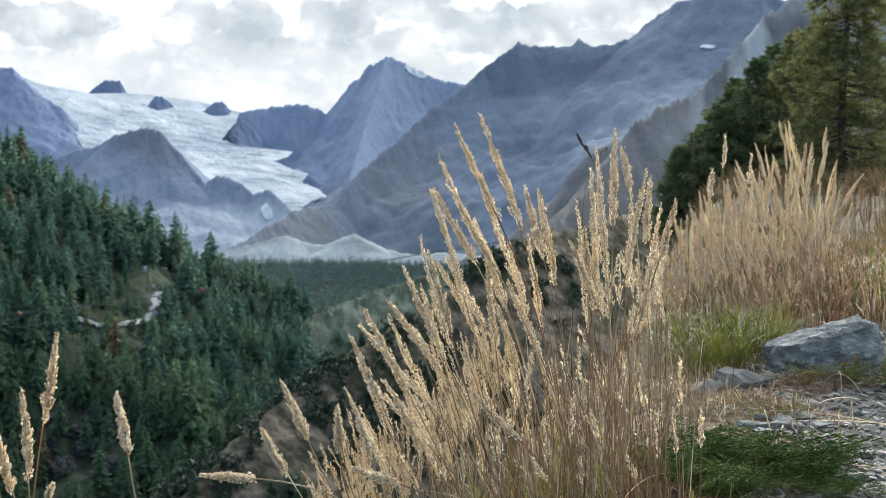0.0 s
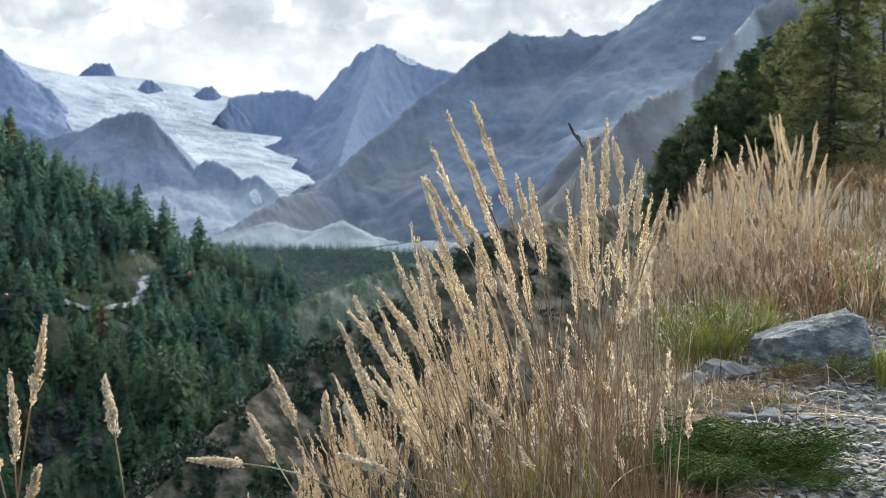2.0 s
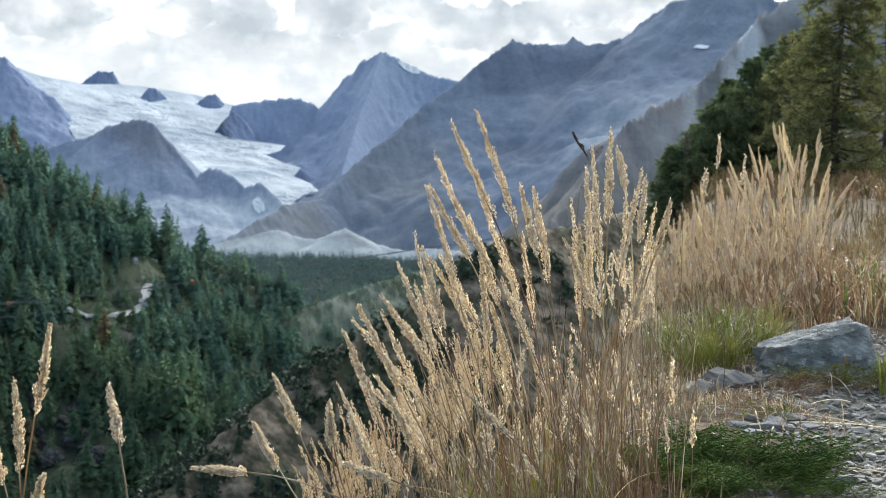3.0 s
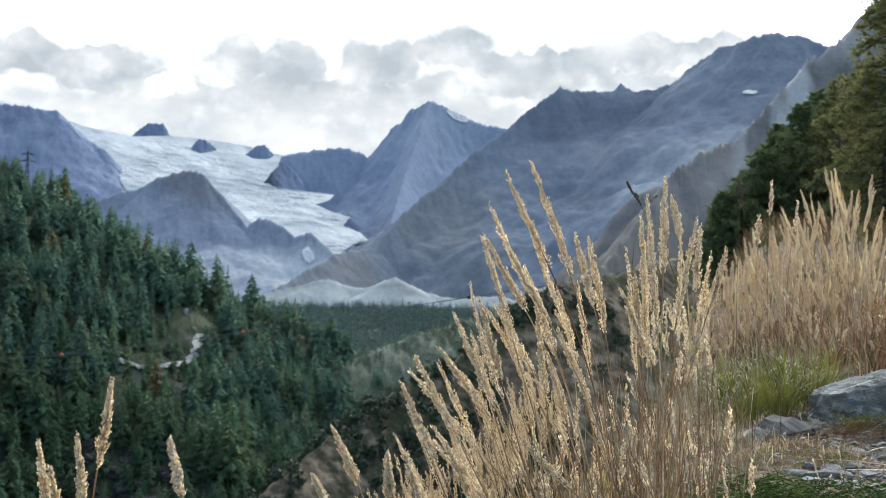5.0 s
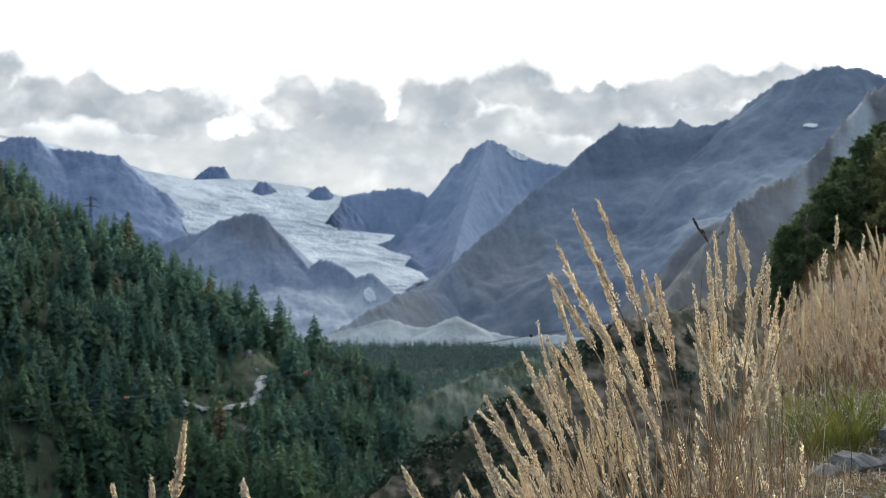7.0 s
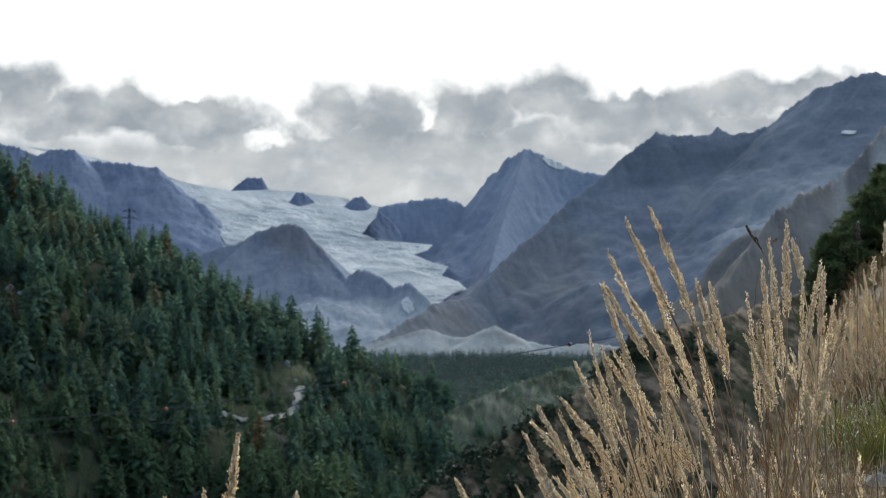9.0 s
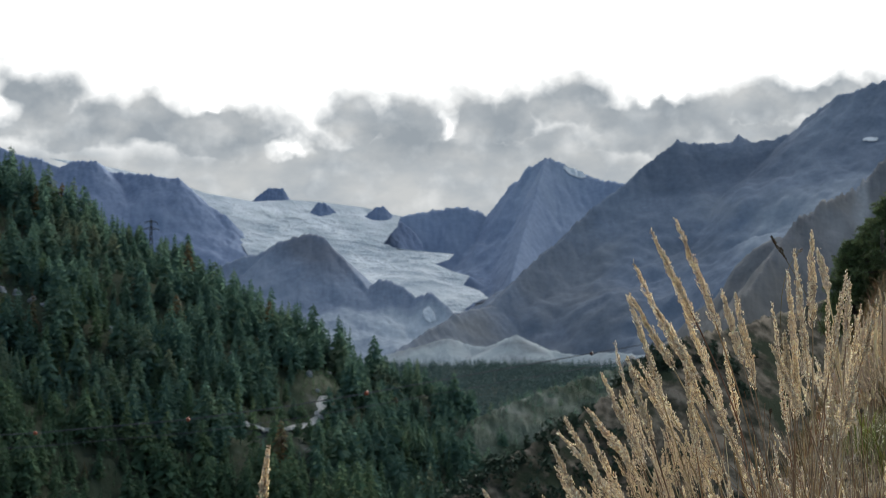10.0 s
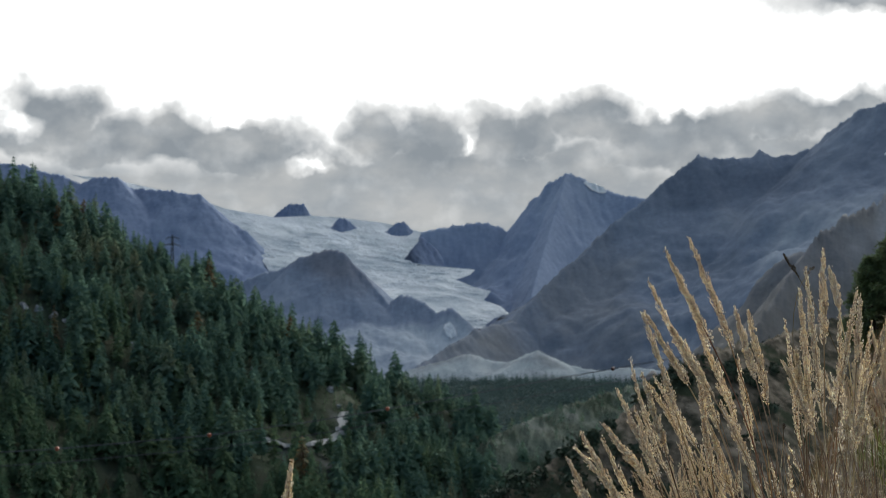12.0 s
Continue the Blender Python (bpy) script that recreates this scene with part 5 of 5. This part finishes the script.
def fern_mat(name, n, cx, cy, rx, ry, tall, mat, label, seed):
    """Feathery low herb: arching fronds set with fine leaflets."""
    g = np.random.default_rng(seed)
    bag = Bag()
    turn, far_out = g.uniform(0, 6.28, 26), np.sqrt(g.random(26))
    hubs = np.stack([cx + rx * far_out * np.cos(turn), cy + ry * far_out * np.sin(turn), g.uniform(0.45, 1.25, 26)], 1)
    for _ in range(n):
        hub = hubs[g.integers(26)]
        x, y = hub[:2] + g.normal(size=2) * 0.17 * min(rx, ry)
        root = np.array([x, y, bank(x, y)])
        t, h = g.uniform(0, 6.28), g.uniform(*tall) * hub[2]
        d = np.array([math.cos(t), math.sin(t), 0])
        pts = bezier(root, root + (0, 0, h), root + d * h * 1.1 + np.array([0, 0, h * 0.75]), 12)
        P, D = [], []
        for k in range(2, 12):
            L = h * 0.32 * math.sin(math.pi * k / 12.5)
            for sgn in (-1, 1):
                s = np.array([-d[1], d[0], 0.25]) * sgn
                for f in (0.35, 0.8):
                    P.append(pts[k] + s * L * f)
                    D.append(s + d * 0.5 + g.normal(size=3) * 0.3)
        bag.add(*spikelets(np.array(P), np.array(D), h * 0.15, h * 0.016, g))
    return tagged(new(name, bag.mesh(name, mat)), label, "herb", kind="stuff")


fern_mat("feathery_herb", 900, 0.61, 3.66, 0.18, 0.26, (0.045, 0.095), M_HERB, "dark green feathery herb beside the footpath", 31)
fern_mat("orange_herb", 60, 0.47, 3.32, 0.05, 0.08, (0.02, 0.05), M_RED, "orange-brown herb under the grass clump", 36)
fern_mat("feathery_herb_small", 90, 0.84, 3.5, 0.08, 0.06, (0.02, 0.045), M_HERB, "small green feathery herb on the gravel", 32)
fern_mat("red_herb", 60, 0.93, 4.72, 0.12, 0.12, (0.02, 0.05), M_RED, "red-brown autumn herb before the boulder", 33)
fern_mat("red_herb_low", 110, 0.80, 4.5, 0.16, 0.14, (0.015, 0.035), M_RED, "low rust-coloured herb beside the path", 34)
fern_mat("boulder_foot_herb", 170, 1.06, 4.86, 0.16, 0.06, (0.03, 0.075), M_GREEN, "green-brown herbs at the foot of the boulder", 41)
fern_mat("boulder_red_herb", 40, 1.00, 4.82, 0.16, 0.07, (0.02, 0.06), M_RED, "rust-red herbs at the foot of the boulder", 42)
fern_mat("green_herb_low", 120, 0.78, 4.42, 0.14, 0.12, (0.02, 0.045), M_GREEN, "low yellow-green herb beside the path", 35)


# ---- stones ----
def stone_mesh(name, size, seed, mat, detail=3, cuts=11, rough=0.05, smooth=False):
    g = np.random.default_rng(seed)
    bm = bmesh.new()
    bmesh.ops.create_icosphere(bm, subdivisions=detail, radius=1)
    V = np.array([v.co[:] for v in bm.verts])
    for _ in range(cuts):
        n = g.normal(size=3)
        n /= np.linalg.norm(n)
        q = g.uniform(0.5, 0.85)
        V -= n * np.maximum(0, V @ n - q)[:, None]
    V *= 1 + rough * (fbm(V[:, 0] * 3 + V[:, 2] * 2 + seed, V[:, 1] * 3 - V[:, 2], 5)[:, None] - 0.5) * 2
    V *= np.array(size) / 2 / np.abs(V).max(0)
    for v, c in zip(bm.verts, V):
        v.co = c
    me = bpy.data.meshes.new(name)
    bm.to_mesh(me)
    bm.free()
    me.materials.append(mat)
    for p in me.polygons:
        p.use_smooth = smooth
    return me


def boulder():
    g = np.random.default_rng(5)
    bm = bmesh.new()
    bmesh.ops.create_icosphere(bm, subdivisions=6, radius=1)
    V = np.array([v.co[:] for v in bm.verts])
    # a slab with a flat sloping top, a steep front and a blunt end
    for n, q in (((-0.26, -0.06, 0.96), 0.46), ((-0.10, -0.52, 0.84), 0.53), ((0.05, -0.97, 0.22), 0.50), ((-0.95, -0.28, 0.05), 0.78), ((0.93, -0.3, 0.25), 0.74),
                 ((0.45, -0.62, 0.62), 0.72), ((-0.35, -0.85, 0.35), 0.66), ((0.3, 0.9, 0.3), 0.6), ((0.0, 0.0, -1.0), 0.5), ((0.80, -0.1, 0.58), 0.78)):
        n = np.array(n) / np.linalg.norm(n)
        V -= n * np.maximum(0, V @ n - q)[:, None]
    f = fbm(V[:, 0] * 2.5 + V[:, 2] * 3 + 4, V[:, 1] * 2.5 + V[:, 2] * 2, 6, 0.55)
    V *= 1 + 0.26 * (f[:, None] - 0.5)
    crack = np.abs(fbm(V[:, 0] * 3 + 7, V[:, 2] * 5 + V[:, 1] * 3, 4) - 0.5)
    V *= 1 - 0.05 * np.exp(-(crack / 0.012) ** 2)[:, None] + 0.05 * (fbm(V[:, 0] * 11, V[:, 2] * 13 + V[:, 1] * 9, 4)[:, None] - 0.5)
    V *= np.array((0.37, 0.30, 0.21)) / 2 / np.abs(V).max(0)
    for v, c in zip(bm.verts, V):
        v.co = c
    me = bpy.data.meshes.new("boulder")
    bm.to_mesh(me)
    bm.free()
    me.materials.append(M_BOULDER)
    ob = new("boulder", me)
    x, y = 1.105, 5.12
    ob.matrix_basis = pose(x, y, bank(x, y) + 0.045, 0, -7, 8)
    tagged(ob, "angular blue-grey boulder half sunk beside the footpath", "boulder")


boulder()
# x, y, length, width, height, turn
SLABS = [(0.80, 4.28, 0.15, 0.09, 0.030, 20), (0.87, 4.42, 0.10, 0.07, 0.025, -30), (0.75, 4.20, 0.07, 0.05, 0.02, 50), (0.86, 3.72, 0.13, 0.05, 0.022, 32), (0.70, 3.36, 0.10, 0.07, 0.035, 10),
         (0.80, 3.34, 0.12, 0.08, 0.02, -12), (0.97, 4.05, 0.09, 0.05, 0.02, 15), (0.92, 3.96, 0.06, 0.04, 0.018, 60), (1.02, 4.3, 0.07, 0.05, 0.02, -40), (0.80, 4.95, 0.17, 0.13, 0.09, 15),
         (0.71, 4.82, 0.12, 0.10, 0.05, -25), (0.90, 4.98, 0.07, 0.05, 0.05, 40), (0.94, 4.60, 0.06, 0.04, 0.025, 0), (0.95, 3.55, 0.07, 0.05, 0.02, 25),
         (0.74, 4.30, 0.08, 0.05, 0.022, -15), (0.83, 4.36, 0.09, 0.06, 0.028, 70), (0.90, 4.30, 0.06, 0.045, 0.02, 10), (0.78, 4.40, 0.06, 0.04, 0.02, 35), (0.92, 4.47, 0.07, 0.05, 0.022, -5), (0.84, 4.18, 0.05, 0.035, 0.016, 80)]
for n, (x, y, a, b, c, turn) in enumerate(SLABS):
    ob = new("flat_stone", stone_mesh("flat_stone", (a, b, c), 60 + n, M_SLAB if n in (0, 1, 2, 3, 4) or n > 13 else M_STONE, 5, 9, 0.15))
    ob.matrix_basis = pose(x, y, bank(x, y) + c * 0.18, 0, 0, turn)
    tagged(ob, "pale grey schist slab lying on the footpath" if c < 0.04 else "grey weathered stone half buried beside the path", "stone", "stones of the footpath")

for x, y, a, b, c, turn in ((6.0, 25.4, 1.9, 1.3, 1.1, 20), (7.0, 26.5, 1.6, 1.2, 0.9, -35)):
    ob = new("rock_outcrop", stone_mesh("rock_outcrop", (a, b, c), int(40 * x), M_STONE, 5, 18, 0.1))
    ob.matrix_basis = pose(x, y, bank(x, y) + c * 0.15, 6, 8, turn)
    tagged(ob, "grey rock outcrop in the turf behind the larch", "rock", "outcrops of the upper slope")
g = np.random.default_rng(71)
forms = []
for k in range(8):
    me = stone_mesh("pebble", (1.0, 0.66, 0.24), 100 + k, M_STONE, 1, 9, 0.08)
    Vp = np.array([v.co[:] for v in me.vertices])
    forms.append((Vp, np.array([p.vertices[:] for p in me.polygons])))
    bpy.data.meshes.remove(me)
gravel = Bag()
for _ in range(24000):
    y = g.uniform(3.1, 6.0)
    x = g.uniform(0.15, 0.34) * y + (0.02 if y < 4 else 0.0)
    path_ness = np.interp(x - 0.19 * y, [-0.15, 0.0, 0.25], [0.06, 0.55, 1.0])
    if g.random() > path_ness:
        continue
    s = 0.0045 + 0.034 * g.random() ** 6
    Vp, Fp = forms[g.integers(8)]
    a = g.uniform(0, 6.28)
    R = np.array([[math.cos(a), -math.sin(a), 0], [math.sin(a), math.cos(a), 0], [0, 0, 1]]) * s
    tx, ty = g.normal(size=2) * 0.3
    T = np.array([[1, 0, tx], [0, 1, ty], [-tx, -ty, 1]]) @ R * (1.0, g.uniform(0.6, 1.2), g.uniform(0.8, 1.7))
    gravel.add(Vp @ T.T + (x, y, bank(x, y) + s * 0.08), Fp)
tagged(new("path_gravel", gravel.mesh("path_gravel", M_STONE)), "loose pale grey gravel of the footpath", "gravel", kind="stuff")


for n, ((b, e, q), r) in enumerate(zip(CRAGS, CRAG_R)):
    ob = new("rock_outcrop", stone_mesh("rock_outcrop", (q, q * 0.8, q * (0.6 + 0.25 * (n % 3))), 300 + n, M_PALECRAG if n < PALE else M_CRAG, 4, 8, 0.2))
    ob.matrix_basis = Matrix.Translation(hill_point(b, r, q * 0.02)) @ pose(0, 0, 0, 25 - 9 * (n % 5), 24 - 13 * (n % 4), 37 * n)
    tagged(ob, "pale grey rock outcrop between conifers on the hillside" if n < PALE else "dark slate crag between conifers on the hillside", "rock", "outcrops on the hillside")


# fallen straws across the path: from x, y to x, y, rise between
for x0, y0, x1, y1, up in ((0.84, 3.86, 1.0, 3.62, 0.02), (0.80, 4.45, 1.12, 4.22, 0.03), (0.86, 4.35, 1.14, 4.30, 0.015), (0.83, 3.98, 0.80, 3.80, 0.05), (1.02, 4.86, 1.10, 4.72, 0.09), (1.06, 4.84, 1.05, 4.74, 0.10), (0.96, 4.6, 1.08, 4.66, 0.02)):
    a, b = np.array([x0, y0, bank(x0, y0) + 0.006]), np.array([x1, y1, bank(x1, y1) + 0.006])
    path = bezier(a, (a + b) / 2 + (0, 0, up), b, 10)
    tagged(new("fallen_straw", mesh_of("fallen_straw", *tube_along(path, 0.0011, 5), M_PANICLE)), "pale dead straw fallen across the stony path", "straw", "fallen straws")
# short pale grass spikes beside the slab
for k in range(7):
    x, y = 0.74 + 0.035 * k + 0.01 * rng.normal(), 4.05 + 0.05 * rng.normal()
    z = bank(x, y)
    hero((x - 0.01, z + 0.085 + 0.02 * rng.random(), x, z + 0.045, y), x + 0.004, "short pale grass spike beside the path", "short grass spikes", 0.0028, 16, 4, 0.004)


# ---- shrubs of the heath spur ----
def shrubs():
    g = np.random.default_rng(81)
    bag = Bag()
    for _ in range(1300):
        b, r = g.uniform(-5, 9.5), g.uniform(140, 250)
        x, y = -r * math.sin(radians(b)), r * math.cos(radians(b))
        if fbm(np.array([x / 14]), np.array([y / 14 + 3]), 3)[0] < (0.34 if b > 2.5 else 0.50):
            continue
        z = float(spur_height(np.array([x]), np.array([y]))[0])
        w, h = 0.4 + 2.0 * g.random() ** 2.5, g.uniform(0.35, 1.5)
        n = int(30 + 45 * w)
        P = g.normal(size=(n, 3))
        P *= (g.random(n) ** 0.33 / np.linalg.norm(P, axis=1))[:, None]
        P = P * (w, w, h) + (x, y, z + h * 0.4)
        bag.add(*kites(P, g.normal(size=(n, 3)) + (0, 0, 0.5), g.uniform(0.4, 0.9, n), 0.18, g))
    tagged(new("heath_shrubs", bag.mesh("heath_shrubs", M_SHRUB)), "low dark green shrubs scattered over the heath spur", "shrub", kind="stuff")


shrubs()


# ---- trees on the near slope ----
def near_tree(name, b, r, top_el, half, limbs, mat, label, seed, droop=0.25, low=0.04, lacy=1.0, sprig=(0.16, 0.34), lean=0.0, loose=0.0):
    """A conifer whose tip stands at a bearing and elevation: trunk, limbs, and sprays of needles along each limb."""
    g = np.random.default_rng(seed)
    x, y, z1 = at(b, top_el, r)
    z0 = bank(x, y)
    h = z1 - z0
    tree = tagged(new(name), label, "tree")
    tree.matrix_basis = pose(x, y, z0)
    zz = np.linspace(-0.15, h, 16)
    sway = lean * (1 - (zz / h)) + 0.02 * np.sin(zz * 2.1 + seed)
    tp = np.stack([sway, 0 * zz, zz], 1)
    part("trunk", mesh_of("trunk", *tube_along(tp, np.linspace(0.010 * h + 0.02, 0.006, 16), 9), M_BARK, True), tree)
    wood, P, D = Bag(), [], []
    for k in range(limbs):
        f = low + (1 - low) * (k + g.random()) / limbs
        L = half * (1 - f) ** 0.8 * g.uniform(0.5, 1.2) + 0.06
        a = k * 2.399 + g.normal() * 0.4
        d = np.array([math.cos(a), math.sin(a), 0])
        s = np.array([-d[1], d[0], 0])
        o = np.array([float(np.interp(f * h, zz, sway)), 0, f * h])
        end = o + d * L + np.array([0, 0, L * (0.12 + loose * g.normal() - droop * g.uniform(0.3, 1.2))])
        pts = bezier(o, o + d * L * 0.55 - np.array([0, 0, droop * L * 0.5]), end, 8)
        wood.add(*tube_along(pts, np.linspace(0.010 * L + 0.005, 0.002, 8), 4))
        for j in range(int((7 + L * 17) * lacy)):
            u = g.uniform(0.1, 1) * 6.99
            q = pts[int(u)] + (pts[min(7, int(u) + 1)] - pts[int(u)]) * (u % 1)
            tl = g.uniform(*sprig) * (1.15 - u / 9) * min(1, 0.4 + L)
            td = d * g.uniform(0.5, 1.1) + s * g.choice([-1, 1]) * g.uniform(0.3, 0.9) + np.array([0, 0, g.uniform(-0.75, 0.35)])
            td /= np.linalg.norm(td)
            wood.add(*tube_along([q, q + td * tl], [0.003, 0.0015], 3))
            m = 16
            t = np.linspace(0.05, 1, m)[:, None]
            out = np.cross(td, g.normal(size=(m, 3)))
            out /= np.linalg.norm(out, axis=1)[:, None]
            P.append(q + td * tl * t + out * 0.012)
            D.append(td * 0.75 + out * 0.8)
    part("branchwood", wood.mesh("branchwood", M_BARK), tree)
    P, D = np.concatenate(P), np.concatenate(D)
    part("needles", mesh_of("needles", *kites(P, D, g.uniform(0.035, 0.07, len(P)), 0.0065, g), mat), tree)


near_tree("larch_tree", -12.55, 22.0, 13.0, 0.95, 190, M_LARCH, "olive-green larch with slender dark trunk on the grassy slope", 91, 0.35, 0.05, 1.5, (0.10, 0.34), -0.05, 0.4)
# the dark stand beside it steps down along the falling edge: bearing, distance, elevation of the tip, half-width
for n, (b, r, el, half) in enumerate([(-11.7, 27.0, 8.3, 0.95), (-11.05, 26.0, 7.9, 0.9), (-10.4, 28.0, 7.5, 0.95), (-9.85, 26.5, 7.1, 0.85), (-9.1, 27.5, 6.45, 0.8), (-8.65, 26.0, 5.6, 0.7), (-8.2, 27.0, 5.0, 0.65), (-7.5, 26.0, 4.3, 0.5)]):
    near_tree("spruce_tree", b, r, el, half, 105, M_SPRUCE if n > 1 else M_OLIVE, "dark green young spruce at the edge of the slope" if n > 1 else "olive-green young larch beside the dark spruces", 95 + n, 0.15, 0.03, 1.3, (0.16, 0.36))
near_tree("larch_tree_young", -13.9, 24.0, 9.2, 0.8, 80, M_LARCH, "yellowing young larch beside the slender trunk", 94, 0.3, 0.05, 0.9, (0.10, 0.3), 0.0, 0.4)
